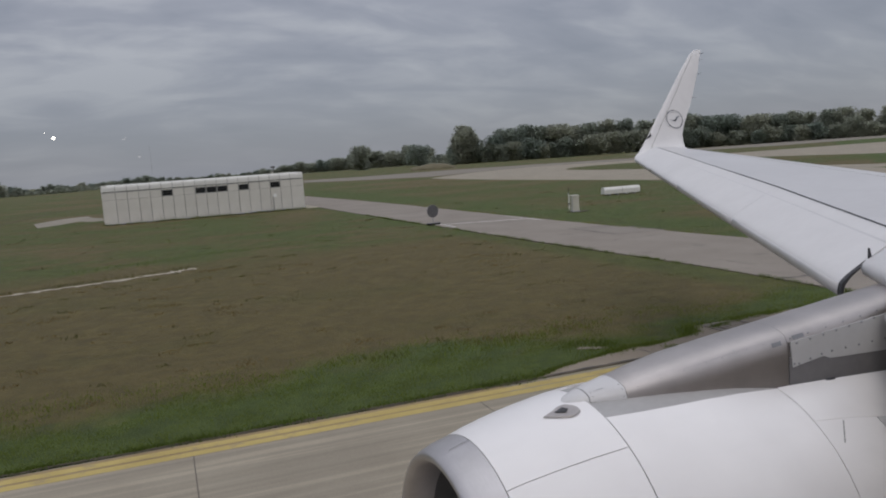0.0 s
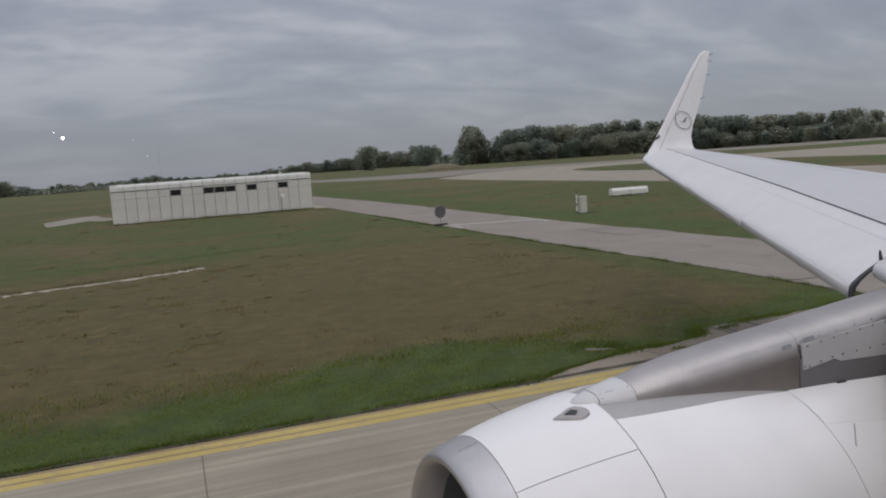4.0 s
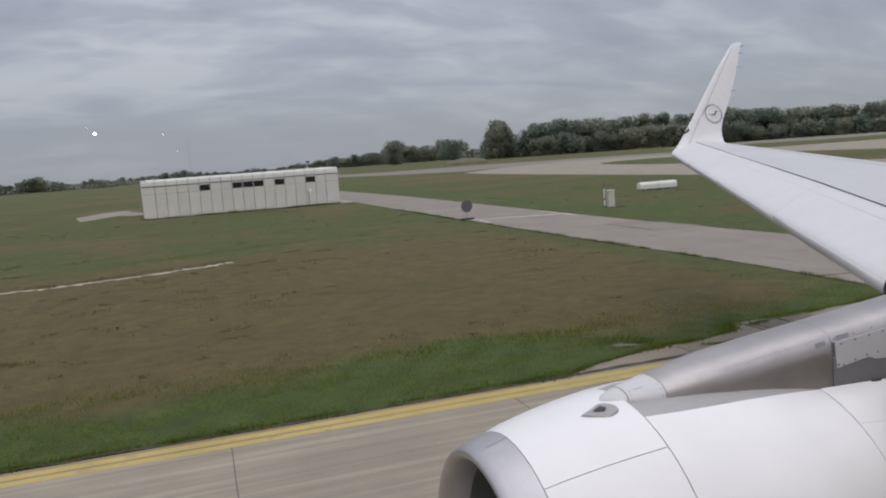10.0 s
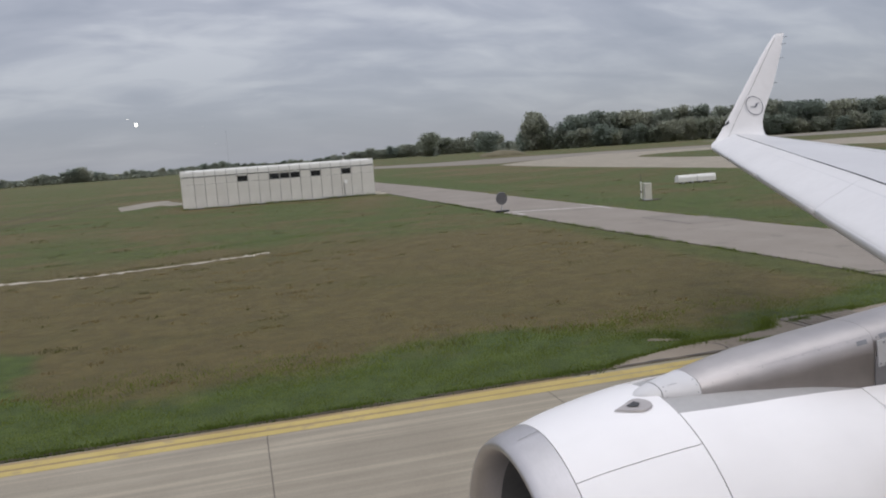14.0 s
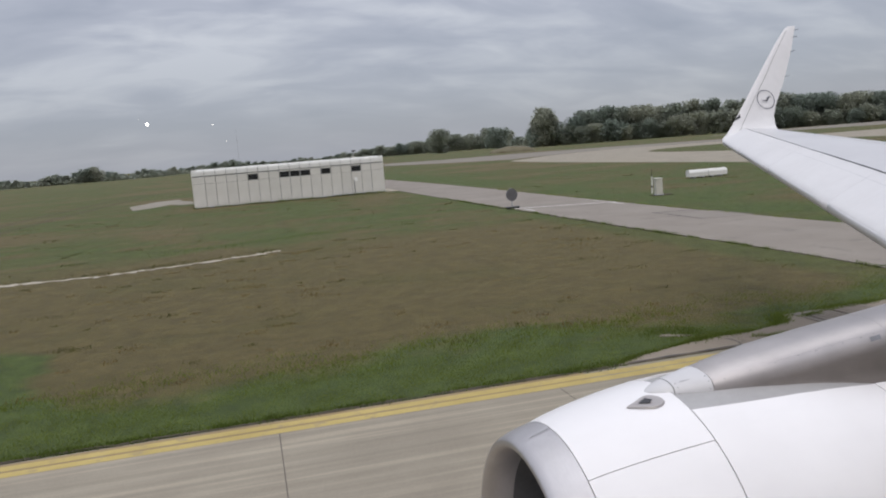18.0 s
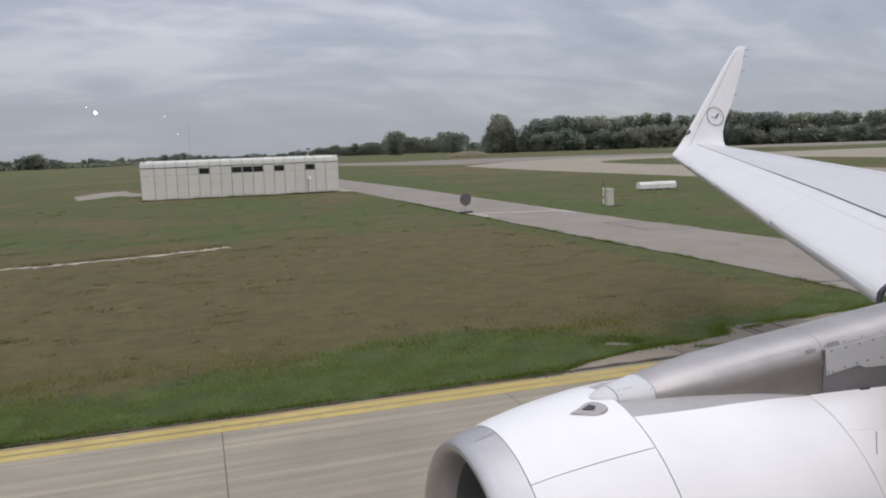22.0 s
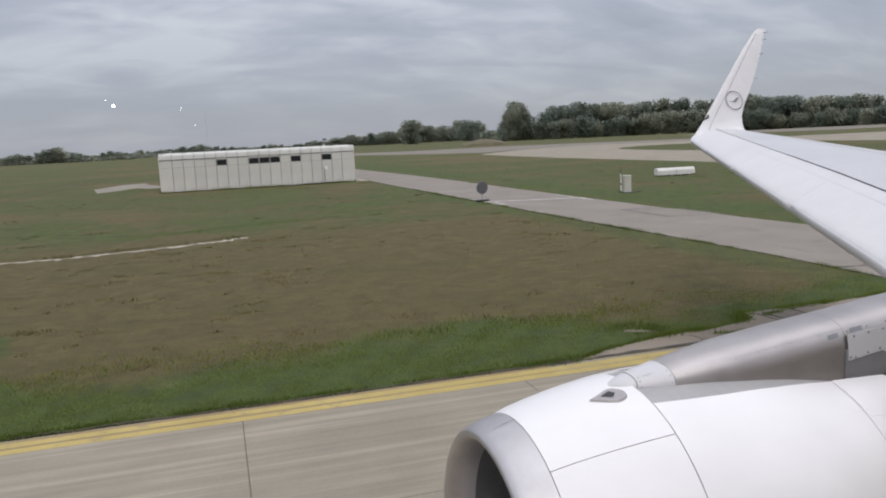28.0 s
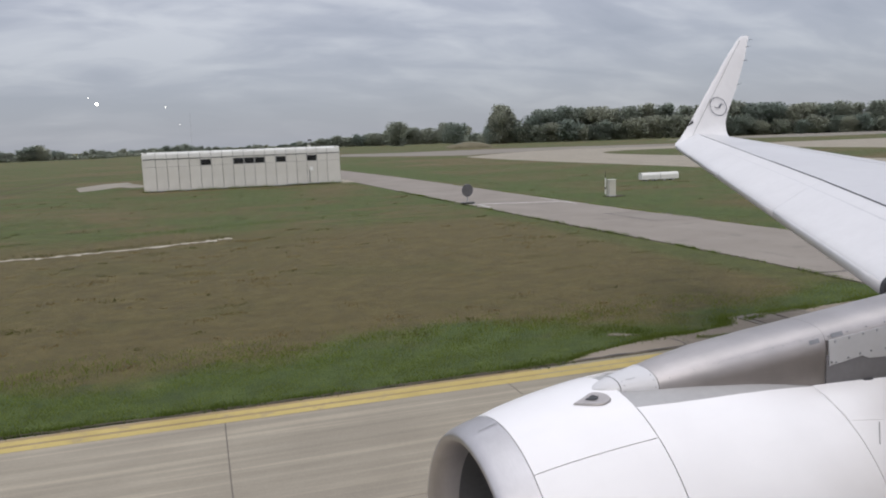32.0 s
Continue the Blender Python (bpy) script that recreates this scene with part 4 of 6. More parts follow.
def te(y):
    return (11.64 - 0.25 * (14.6 - y) if y > 4.9 else 11.64 - 0.25 * 9.7), 4.17 - 0.0772 * (14.6 - y)


def wing_ring(y):
    xg, zg = gap(y)
    xt, zt = te(y)
    c = xt - xg
    up_, low_ = [], []
    for s in np.linspace(0, 1, 13):
        z = zg - 0.004 + (zt - zg) * s + 0.022 * c * 4 * s * (1 - s)
        up_.append((xg + 0.02 + s * (c - 0.02), y, z))
        low_.append((xg + 0.02 + s * (c - 0.02), y, z - (0.006 + 0.105 * c * (1 - s) ** 0.8)))
    nose = [(xg - 0.30, y, zg - 0.16), (xg - 0.16, y, zg - 0.055)]
    return low_[::-1] + nose[:1] + nose[1:] + up_


wing = new("wing")
wing.parent = plane
tagged(wing, "white swept wing with slats run out and a tall winglet")
v, f = loft([wing_ring(y) for y in (-1.2, 1.0, 3.0, 4.9, 6.5, 8.0, 9.5, 11.0, 12.5, 13.6, 14.62)])
box = put("wing_box", v, f, M_GREYWING, wing, "pale grey upper wing skin", True)
box.data.set_sharp_from_angle(angle=radians(40))
# control surfaces behind the rear spar: thin dark hinge lines and panel joints
for s_, y0, y1 in ((0.72, 4.9, 13.9),):
    run = []
    for y in np.linspace(y0, y1, 14):
        xg, zg = gap(y)
        xt, zt = te(y)
        c = xt - xg
        z = zg - 0.004 + (zt - zg) * s_ + 0.022 * c * 4 * s_ * (1 - s_)
        run.append(((xg + s_ * c - 0.008, y, z + 0.003), (xg + s_ * c + 0.008, y, z + 0.003)))
    put("skin_joint", [p for r in run for p in r], [(2 * i, 2 * i + 1, 2 * i + 3, 2 * i + 2) for i in range(13)], M_BATTEN, wing, "fine grey joint in the wing skin")


def slat_ring(y, part_=0):
    xl, zl = le(y)
    xg, zg = gap(y)
    c, h = xg - xl, zg - zl
    top = [(0.0, 0.0), (0.004, 0.06), (0.016, 0.12), (0.05, 0.185), (0.14, 0.285), (0.32, 0.445), (0.56, 0.645), (0.80, 0.84), (1.0, 1.0)]
    low = [(1.0, 0.985), (0.8, 0.81), (0.55, 0.58), (0.36, 0.39), (0.24, 0.27), (0.145, 0.15), (0.095, 0.02), (0.085, -0.13), (0.07, -0.19), (0.04, -0.15)]
    return [(xl + a * c, y, zl + 0.012 + b * h) for a, b in top + low]


def nose_ring(y):
    xl, zl = le(y)
    xg, zg = gap(y)
    c, h = xg - xl, zg - zl
    pts = [(0.085, -0.215), (0.04, -0.165), (-0.008, -0.01), (-0.002, 0.065), (0.010, 0.125), (0.024, 0.118), (0.012, 0.06), (0.01, 0.0), (0.05, -0.14), (0.085, -0.19)]
    return [(xl + a * c, y, zl + 0.012 + b * h) for a, b in pts]


for y0, y1 in ((4.55, 7.377), (7.382, 10.337), (10.342, 12.637), (12.642, 14.55)):
    stations = list(np.linspace(y0, y1, 6))
    v, f = loft([slat_ring(y) for y in stations])
    slat = put("slat", v, f, M_WINGWHITE, wing, "white leading-edge slat run out", True)
    slat.data.set_sharp_from_angle(angle=radians(50))
    v, f = loft([nose_ring(y) for y in stations])
    put("slat_nose", v, f, M_GREYWING, slat, "pale grey slat nose", True)
v, f = loft([slat_ring(y) for y in np.linspace(0.3, 3.83, 7)])
inner_slat = put("slat", v, f, M_WINGWHITE, wing, "white inboard leading-edge slat beside the pylon", True)
inner_slat.data.set_sharp_from_angle(angle=radians(50))
# thin dark seal on the inboard slat end, and the small fin at its corner
seal = [(0.0, -0.12), (0.0, 0.0), (0.016, 0.12), (0.05, 0.185), (0.14, 0.285), (0.25, 0.387), (0.36, 0.478), (0.43, 0.537)]
seal_in = [(0.43, 0.512), (0.36, 0.442), (0.25, 0.338), (0.145, 0.225), (0.07, 0.10), (0.042, -0.01), (0.04, -0.12)]
xl, zl = le(4.55)
cs, hs = gap(4.55)[0] - xl, gap(4.55)[1] - zl
v, f = loft([[(xl - 0.010 + a * cs, y, zl + 0.016 + b * hs) for a, b in seal + seal_in] for y in (4.512, 4.548)])
put("slat_end_seal", v, f, M_DARK, wing, "dark seal on the inboard slat end")
v, f = loft([[(5.355 + dx, y, 3.235), (5.393 + dx, y, 3.235), (5.386 + dx, y, 3.28), (5.366 + dx, y, 3.35), (5.356 + dx, y, 3.35)] for dx, y in ((0.0, 4.510), (0.008, 4.53))])
put("slat_end_fin", v, f, M_DARK, wing, "small dark fin at the slat end")
# rounded fixed leading edge inboard of the slat, with its upper skin
def fixed_nose(y):
    xl, zl = le(y)
    xg, zg = gap(y)
    front = [(0.43, 0.285), (0.33, 0.252), (0.275, 0.236), (0.238, 0.208), (0.222, 0.170), (0.232, 0.130), (0.27, 0.103), (0.36, 0.092), (0.52, 0.10)]
    return [(xg + 0.03, y, zg + 0.004), (xg - 0.15, y, zg - 0.055)] + [(xl + a, y, zl + b) for a, b in front] + [(xg + 0.03, y, zg - 0.22)]


v, f = loft([fixed_nose(y) for y in (3.86, 4.1, 4.3, 4.508)])
nose = put("fixed_leading_edge", v, f, M_GREYWING, wing, "pale grey rounded fixed leading edge inboard of the slat", True)
nose.data.set_sharp_from_angle(angle=radians(40))
# dark gap behind the slats
run = []
for y in np.linspace(4.55, 14.3, 24):
    xg, zg = gap(y)
    run.append(((xg - 0.004, y, zg + 0.012), (xg + 0.045 + 0.02 * (y < 9.6), y, zg + 0.006)))
put("slat_gap", [p for r in run for p in r], [(2 * i, 2 * i + 1, 2 * i + 3, 2 * i + 2) for i in range(23)], M_DARK, wing, "dark gap behind the slats")

# winglet
ST = (((10.19, 14.60, 3.985), (11.64, 14.60, 4.165), 0.10), ((10.40, 14.90, 4.05), (11.76, 14.84, 4.20), 0.085), ((10.60, 15.03, 4.14), (11.83, 14.98, 4.29), 0.075),
      ((10.80, 15.10, 4.34), (11.875, 15.08, 4.48), 0.065), ((11.05, 15.19, 4.62), (12.005, 15.18, 4.72), 0.058), ((11.68, 15.40, 5.36), (12.42, 15.40, 5.30), 0.045),
      ((12.28, 15.64, 6.02), (12.82, 15.64, 6.02), 0.035), ((12.66, 15.80, 6.38), (13.01, 15.80, 6.36), 0.025), ((12.80, 15.86, 6.50), (13.09, 15.86, 6.49), 0.018), ((12.92, 15.90, 6.56), (13.13, 15.90, 6.57), 0.008))


def winglet_ring(a, b, th, up_dir):
    a, b = np.array(a), np.array(b)
    ring = []
    for s in (0, 0.03, 0.12, 0.3, 0.55, 0.8):
        ring.append(a + (b - a) * s + up_dir * th * math.sqrt(max(s, 0)) * (1 - s) * 1.6)
    for s in (1.0, 0.8, 0.55, 0.3, 0.12, 0.03):
        ring.append(a + (b - a) * s - up_dir * th * math.sqrt(s) * (1 - s) * 1.6)
    return [tuple(p) for p in ring]


rings = []
for i, (a, b, th) in enumerate(ST):
    nxt, prv = ST[min(i + 1, len(ST) - 1)][0], ST[max(i - 1, 0)][0]
    d = np.array(nxt) - np.array(prv)
    d[0] = 0
    d = d / np.linalg.norm(d) if np.linalg.norm(d) > 0 else np.array((0, 1, 0))
    rings.append(winglet_ring(a, b, th, np.array((0, -d[2], d[1]))))
v, f = loft(rings)
winglet = put("winglet", v, f, M_WINGWHITE, wing, "white blended winglet", True)
winglet.data.set_sharp_from_angle(angle=radians(60))


def on_winglet(s, h):
    """A place on the inboard face: s along the chord, h up the stations, with the face's own plane."""
    i = min(int(h), len(ST) - 2)
    t = h - i
    a = np.array(ST[i][0]) * (1 - t) + np.array(ST[i + 1][0]) * t
    b = np.array(ST[i][1]) * (1 - t) + np.array(ST[i + 1][1]) * t
    th = ST[i][2] * (1 - t) + ST[i + 1][2] * t
    p = a + (b - a) * s
    return p + np.array((0, -1, 0.35)) / 1.06 * (th * math.sqrt(max(s, 0)) * (1 - s) * 1.6 + 0.006)


centre = np.array((11.745, 15.195, 4.865))
ux = np.array((1.0, 0.0, 0.0))
uz = np.array((0.0, 0.30, 0.954))


def decal(pts):
    return [tuple(centre + ux * x + uz * z + np.array((0, -0.012, 0))) for x, z in pts]


N = 40
ring = [(r * math.cos(2 * math.pi * k / N), r * math.sin(2 * math.pi * k / N)) for k in range(N) for r in (0.228, 0.211)]
put("ring_emblem", decal(ring), [(2 * k, 2 * k + 1, (2 * k + 3) % (2 * N), (2 * k + 2) % (2 * N)) for k in range(N)], M_LOGO, winglet, "dark ring emblem")
put("emblem_stroke", decal(((-0.165, 0.0), (-0.05, -0.04), (0.035, -0.045), (0.095, 0.04), (0.16, 0.055), (0.12, 0.065), (0.06, 0.06), (0.01, -0.018), (-0.05, -0.022))), [tuple(range(9))], M_LOGO, winglet, "plain dark stroke inside the ring")
q = [on_winglet(s, h) for s, h in ((-0.03, 3.28), (0.10, 3.44), (0.03, 3.80))]
put("navigation_light", [tuple(p + np.array((0, -0.01, 0))) for p in q], [(0, 1, 2)], M_DARK, winglet, "dark navigation light window")
run = [on_winglet(0.24, h) for h in np.linspace(1.0, 7.5, 20)]
put("edge_joint", [tuple(p + np.array((dx, -0.004, 0))) for p in run for dx in (-0.006, 0.006)], [(2 * i, 2 * i + 1, 2 * i + 3, 2 * i + 2) for i in range(19)], M_BATTEN, winglet, "fine joint behind the winglet leading edge")
for h in (4.2, 5.1, 5.9, 6.8, 7.8):
    i = min(int(h), len(ST) - 2)
    p = np.array(ST[i][1]) * (1 - h + i) + np.array(ST[i + 1][1]) * (h - i)
    part("static_wick", tube_bm(0.007, 0.004, 0.13, tuple(p + np.array((-0.02, 0, 0))), 6, pose(0, 0, 0, 0, 82, 0)), M_DARK, winglet)


# ---- equipment building ----
bx, by = -4.71, 75.85
turn = -0.8
L, DEP, HT = 18.914, 9.8, 3.72
hall = thing("equipment_building", pose(bx, by, 0, 0, 0, turn), "low cream metal-panelled equipment building with a rounded roof edge", "building")
hall.scale = (0.947, 0.947, 0.947)
part("core", box_bm(L - 0.10, DEP - 0.1, HT - 0.12, (L / 2, DEP / 2, (HT - 0.12) / 2 - 0.02), 0.02), M_BATTEN, hall, "dark joints between the wall panels")
PW = 1.027
WIN = (5, 8, 9, 10, 12, 15)
mesh_cache = {}


def panel(name, w, h, at, axis, mat, depth=0.05):
    """A wall panel of its own; alike panels share a mesh."""
    key = (name, round(w, 3), round(h, 3), axis)
    if key not in mesh_cache:
        size = (w, depth, h) if axis == "x" else (depth, w, h)
        ob = part(name, box_bm(*size, (0, 0, 0), 0.012, 1), mat, hall)
        mesh_cache[key] = ob.data
    else:
        ob = new(name, mesh_cache[key])
        ob.parent = hall
    ob.location = at
    return ob


for k in range(18):
    w_ = 1.2 if k == 0 else 1.282 if k == 17 else PW
    xm = 0.6 if k == 0 else 1.2 + (k - 1) * PW + w_ / 2
    panel("wall_panel", w_ - 0.042, 2.27, (xm, 0.0, 1.19), "x", M_BUILD)
    if k in WIN:
        w = panel("window", PW - 0.07, 0.57, (xm, 0.02, 2.635), "x", M_BATTEN)
        part("pane", box_bm(PW - 0.15, 0.02, 0.50, (0, -0.03, 0), 0.004, 1), M_GLASSDARK, w, "dark glass pane")
        panel("wall_panel_upper", w_ - 0.042, 0.11, (xm, 0.0, 2.985), "x", M_BUILD)
    else:
        panel("wall_panel_upper", w_ - 0.042, 0.66, (xm, 0.0, 2.675), "x", M_BUILD)
    panel("wall_panel", w_ - 0.055, 2.22, (xm, DEP, 1.17), "x", M_BUILD)
    panel("wall_panel_upper", w_ - 0.055, 0.77, (xm, DEP, 2.70), "x", M_BUILD)
    # rounded roof edge section
    prof_ = [(-0.03, 3.12), (-0.03, 3.45), (0.0, 3.58), (0.08, 3.68), (0.22, 3.72), (0.5, 3.73), (0.5, 3.66), (0.06, 3.4), (0.05, 3.12)]
    ek = ("edge", round(w_, 3))
    if ek not in mesh_cache:
        v, f = loft([[(x, a, b) for a, b in prof_] for x in (-w_ / 2 + 0.02, w_ / 2 - 0.02)])
        ob = put("roof_edge", v, f, M_ROOF, hall, "rounded pale roof edge section")
        mesh_cache[ek] = ob.data
    else:
        ob = new("roof_edge", mesh_cache[ek])
        ob.parent = hall
    ob.location = (xm, 0, 0)
for side, xw in ((0, 0.0), (1, L)):
    for k in range(9):
        ym = (k + 0.5) * DEP / 9
        if side == 0 and k in (1, 2, 3):
            d_ = panel("louvre_door", DEP / 9 - 0.3, 2.2, (xw + 0.03, ym, 1.17), "y", M_BOX)
            continue
        panel("end_panel", DEP / 9 - 0.055, 2.22, (xw, ym, 1.17), "y", M_BUILD)
        panel("end_panel_upper", DEP / 9 - 0.055, 0.77, (xw, ym, 2.70), "y", M_BUILD)
    prof_ = [(0.03, 3.12), (0.03, 3.45), (0.0, 3.58), (-0.08, 3.68), (-0.22, 3.72), (-0.5, 3.73), (-0.5, 3.66), (-0.06, 3.4), (-0.05, 3.12)]
    sg = 1 if side else -1
    v, f = loft([[(xw + sg * a, y, b) for a, b in prof_] for y in (0.02, DEP - 0.02)])
    put("roof_edge_end", v, f, M_ROOF, hall, "rounded pale roof edge")
part("roof", box_bm(L - 0.9, DEP - 0.5, 0.08, (L / 2, DEP / 2 + 0.2, 3.66), 0.01), M_ROOF, hall, "flat pale roof")
part("plinth", box_bm(L + 0.1, DEP + 0.1, 0.10, (L / 2, DEP / 2, 0.02), 0.01), M_POLE, hall, "grey concrete plinth")
part("roof_lamp", tube_bm(0.11, 0.13, 0.26, (16.1, 1.6, 3.66), 12), M_CREAM, hall, "small yellowish roof lamp")
part("aerial", tube_bm(0.016, 0.008, 3.9, (4.6, 4.0, 3.68), 8), M_POLE, hall, "thin grey roof aerial")
part("door_sign", box_bm(0.30, 0.02, 0.36, (16.0, -0.035, 1.55), 0.005), M_LETTER, hall, "small white notice")
part("conduit", tube_bm(0.035, 0.035, 3.9, (13.4, -0.14, 0.10), 8, pose(0, 0, 0, 0, 90, 0)), M_POLE, hall, "pale conduit along the foot of the wall")
part("downpipe", tube_bm(0.05, 0.05, 1.4, (15.8, -0.06, 0.05), 8), M_BATTEN, hall, "grey downpipe")


# ---- field furniture ----
def disc_sign(m):
    t = thing("round_traffic_sign", m, "round traffic sign with dark grey back on a rubber foot", "traffic sign")
    part("foot", box_bm(0.85, 0.42, 0.12, (0, 0, 0.06), 0.03), M_BLACK, t, "black recycled rubber foot")
    part("pole", tube_bm(0.03, 0.03, 1.25, (0, 0.06, 0.1), 12), M_POLE, t, "galvanised pole")
    d_ = part("disc", tube_bm(0.42, 0.42, 0.03, (0, 0.03, 0.92), 40, pose(0, 0, 0, 90)), M_SIGNBACK, t, "dark grey sign plate")
    part("rim", tube_bm(0.43, 0.43, 0.012, (0, 0.028, 0.92), 40, pose(0, 0, 0, 90)), M_POLE, d_)
    part("clamp", box_bm(0.16, 0.03, 0.04, (0, 0.0, 1.06), 0.01), M_SIGNBACK, t)
    part("clamp", box_bm(0.16, 0.03, 0.04, (0, 0.0, 0.78), 0.01), M_SIGNBACK, t)
    return t


disc_sign(pose(14.9, 43.4, 0.004, 0, 0, 8)).scale = (0.86, 0.86, 0.86)

meter = thing("cable_cabinet", pose(24.0, 42.8, GROUND_Z - 0.02, 0, 0, 72), "beige electrical cable cabinet standing in the grass", "cabinet")
part("body", box_bm(0.62, 0.40, 0.94, (0, 0, 0.52), 0.02), M_CREAM, meter)
part("plinth", box_bm(0.70, 0.46, 0.10, (0, 0, 0.04), 0.01), M_POLE, meter, "grey concrete plinth")
part("lid", box_bm(0.68, 0.46, 0.05, (0, 0, 1.01), 0.015), M_CREAM, meter)
part("door", box_bm(0.50, 0.02, 0.80, (0, -0.205, 0.52), 0.008), M_CREAM, meter)
post = thing("marker_post", pose(24.5, 44.4, GROUND_Z - 0.02), "thin white marker post with dark bands in the grass", "post")
part("pole", tube_bm(0.045, 0.04, 1.05, (0, 0, 0), 10), M_BOX, post, "white post")
part("rod", tube_bm(0.02, 0.012, 0.45, (0, 0, 1.05), 8), M_BLACK, post, "thin dark aerial rod")
part("band", tube_bm(0.047, 0.046, 0.12, (0, 0, 0.35), 10), M_SIGNBACK, post, "dark band")

barrier = thing("white_marker_box", pose(34.65, 54.0, GROUND_Z, 0, 0, -6), "long low white plastic marker box on short feet in the grass", "marker box")
v, f = loft([[(x, a, b) for a, b in ((-0.32, 0.10), (-0.34, 0.42), (-0.26, 0.56), (-0.12, 0.62), (0.12, 0.62), (0.26, 0.56), (0.34, 0.42), (0.32, 0.10))] for x in (-1.55, -1.5, 1.5, 1.55)])
put("body", v, f, M_BOX, barrier, "weathered white box")
for x in (-1.1, -0.38, 0.38, 1.1):
    part("foot", box_bm(0.16, 0.6, 0.14, (x, 0, 0.06), 0.01), M_POLE, barrier, "grey foot")
part("seam", box_bm(0.02, 0.70, 0.40, (0, 0, 0.34), 0.004), M_BATTEN, barrier)

# drain cover in its concrete frame at the road mouth
def drain_cover(m, slat_mat, label, edge_mat=M_KERB, proud=0.005):
    t = thing("drain_cover", m, label, "drain cover", "drain covers in the shoulder")
    for sx, sy, px_, py_ in ((1.62, 0.12, 0, 0.42), (1.62, 0.12, 0, -0.42), (0.12, 0.72, -0.75, 0), (0.12, 0.72, 0.75, 0)):
        part("frame", box_bm(sx, sy, 0.06, (px_, py_, proud), 0.01), edge_mat, t, "concrete frame")
    for sx in (-0.345, 0.345):
        pl_ = part("plate", box_bm(0.66, 0.68, 0.03, (sx, 0, -0.004), 0.004), M_SEAM, t, "dark gaps of the cover")
        for k in range(5):
            part("slat", box_bm(0.108, 0.60, 0.03, (sx - 0.248 + k * 0.124, 0, 0.009), 0.006, 1), slat_mat, pl_, "worn pale cover slat")
    return t


drain_cover(pose(15.26, 13.57, 0.006, 0, 0, -1), M_PALE_SLAT, "rectangular twin drain cover with pale slats in a concrete frame")
drain_cover(pose(11.0, 13.5, 0.004, 0, 0, 1.5), M_RUBBLE, "worn grey-brown drain cover sunk in the asphalt shoulder", M_TRACK, -0.012)
for x, y, s in ((25.8, 18.75, 0.65),):
    c = thing("inspection_cover", pose(x, y, GROUND_Z + 0.012, 0, 0, 6), "worn concrete inspection cover sunk in the grass edge", "inspection cover", "inspection covers in the verge")
    part("frame", box_bm(1.5 * s, 1.0 * s, 0.05, (0, 0, 0), 0.015), M_KERB, c, "pale concrete surround")
    part("plate", box_bm(1.1 * s, 0.7 * s, 0.03, (0, 0, 0.022), 0.01), M_ASPH, c, "grey cover plate")
hole = thing("manhole_cover", pose(19.26, 18.43, 0.006), "round dark iron manhole cover in the asphalt", "manhole cover")
part("ring", tube_bm(0.42, 0.42, 0.012, (0, 0, 0), 32), M_SEAM, hole, "dark sealed ring")
part("lid", tube_bm(0.25, 0.25, 0.018, (0, 0, 0), 32), M_TRACK, hole, "grey iron lid")
hole_b = thing("manhole_cover", pose(-29.2, 27.0, GROUND_Z + 0.01), "round pale concrete manhole cover in the grass", "manhole cover")
part("ring", tube_bm(0.62, 0.62, 0.05, (0, 0, -0.02), 32), M_PALE, hole_b)
part("lid", tube_bm(0.42, 0.42, 0.06, (0, 0, -0.02), 32), M_ASPH, hole_b)
grate = thing("drain_grate", pose(37.45, 15.08, 0.004, 0, 0, 1), "long rusty slotted drain grate in the concrete", "drain grate")
part("frame", box_bm(1.75, 0.62, 0.016, (0, 0, 0), 0.004), M_SEAM, grate)
for k in range(26):
    part("bar", box_bm(0.035, 0.56, 0.014, (-0.80 + k * 0.064, 0, 0.010), 0.003, 1), M_RUST, grate)


# taxiway guidance signs on a concrete pad
for outline in ([(-20.42, 24.0), (-19.5, 22.75), (-18.54, 27.7), (-19.9, 27.95)], [(-21.62, 24.0), (-20.78, 24.0), (-21.15, 27.3), (-22.3, 27.2)], [(-21.75, 22.95), (-19.62, 22.8), (-19.72, 23.5), (-21.6, 23.75)]):
    tagged(flat_sheet("sign_pad", outline, 0.012, M_SHOULDER, 0.06), "cracked grey concrete pad under the guidance signs", "pad", "concrete pads under the signs", "structure")

# concrete covers in the grass verge by the holding line
cover = thing("inspection_cover", pose(-21.34, 14.33, 0.0, 0, 0, -4), "long three-plate inspection cover in a pale concrete frame in the verge", "inspection cover", "inspection covers in the verge")
for sx, sy, px_, py_ in ((1.52, 0.07, 0, 0.38), (1.52, 0.07, 0, -0.38), (0.07, 0.69, -0.72, 0), (0.07, 0.69, 0.72, 0)):
    part("frame", box_bm(sx, sy, 0.09, (px_, py_, 0.01), 0.012), M_KERB, cover, "pale concrete frame")
for k in (-1, 0, 1):
    part("plate", box_bm(0.44, 0.66, 0.05, (k * 0.455, 0, 0.015), 0.01), M_RUBBLE, cover, "grey-brown cover plate")
small = thing("inspection_cover", pose(-18.88, 13.85, 0.0, 0, 0, -8), "small sunken cover with a pale concrete edge slab", "inspection cover", "inspection covers in the verge")
part("slab", box_bm(0.40, 0.24, 0.09, (0.02, -0.26, -0.035), 0.02), M_KERB, small, "pale concrete slab")
part("plate", box_bm(0.42, 0.40, 0.05, (-0.02, 0.12, 0.0), 0.02), M_RUBBLE, small, "dark broken plate")
edge_stone = thing("edge_slab", pose(-23.65, 12.72, 0.0, 0, 0, 3), "small pale concrete slab sunk beside the taxiway edge", "concrete slab")
part("slab", box_bm(0.42, 0.2, 0.08, (0, 0, 0.01), 0.02), M_PALE, edge_stone)
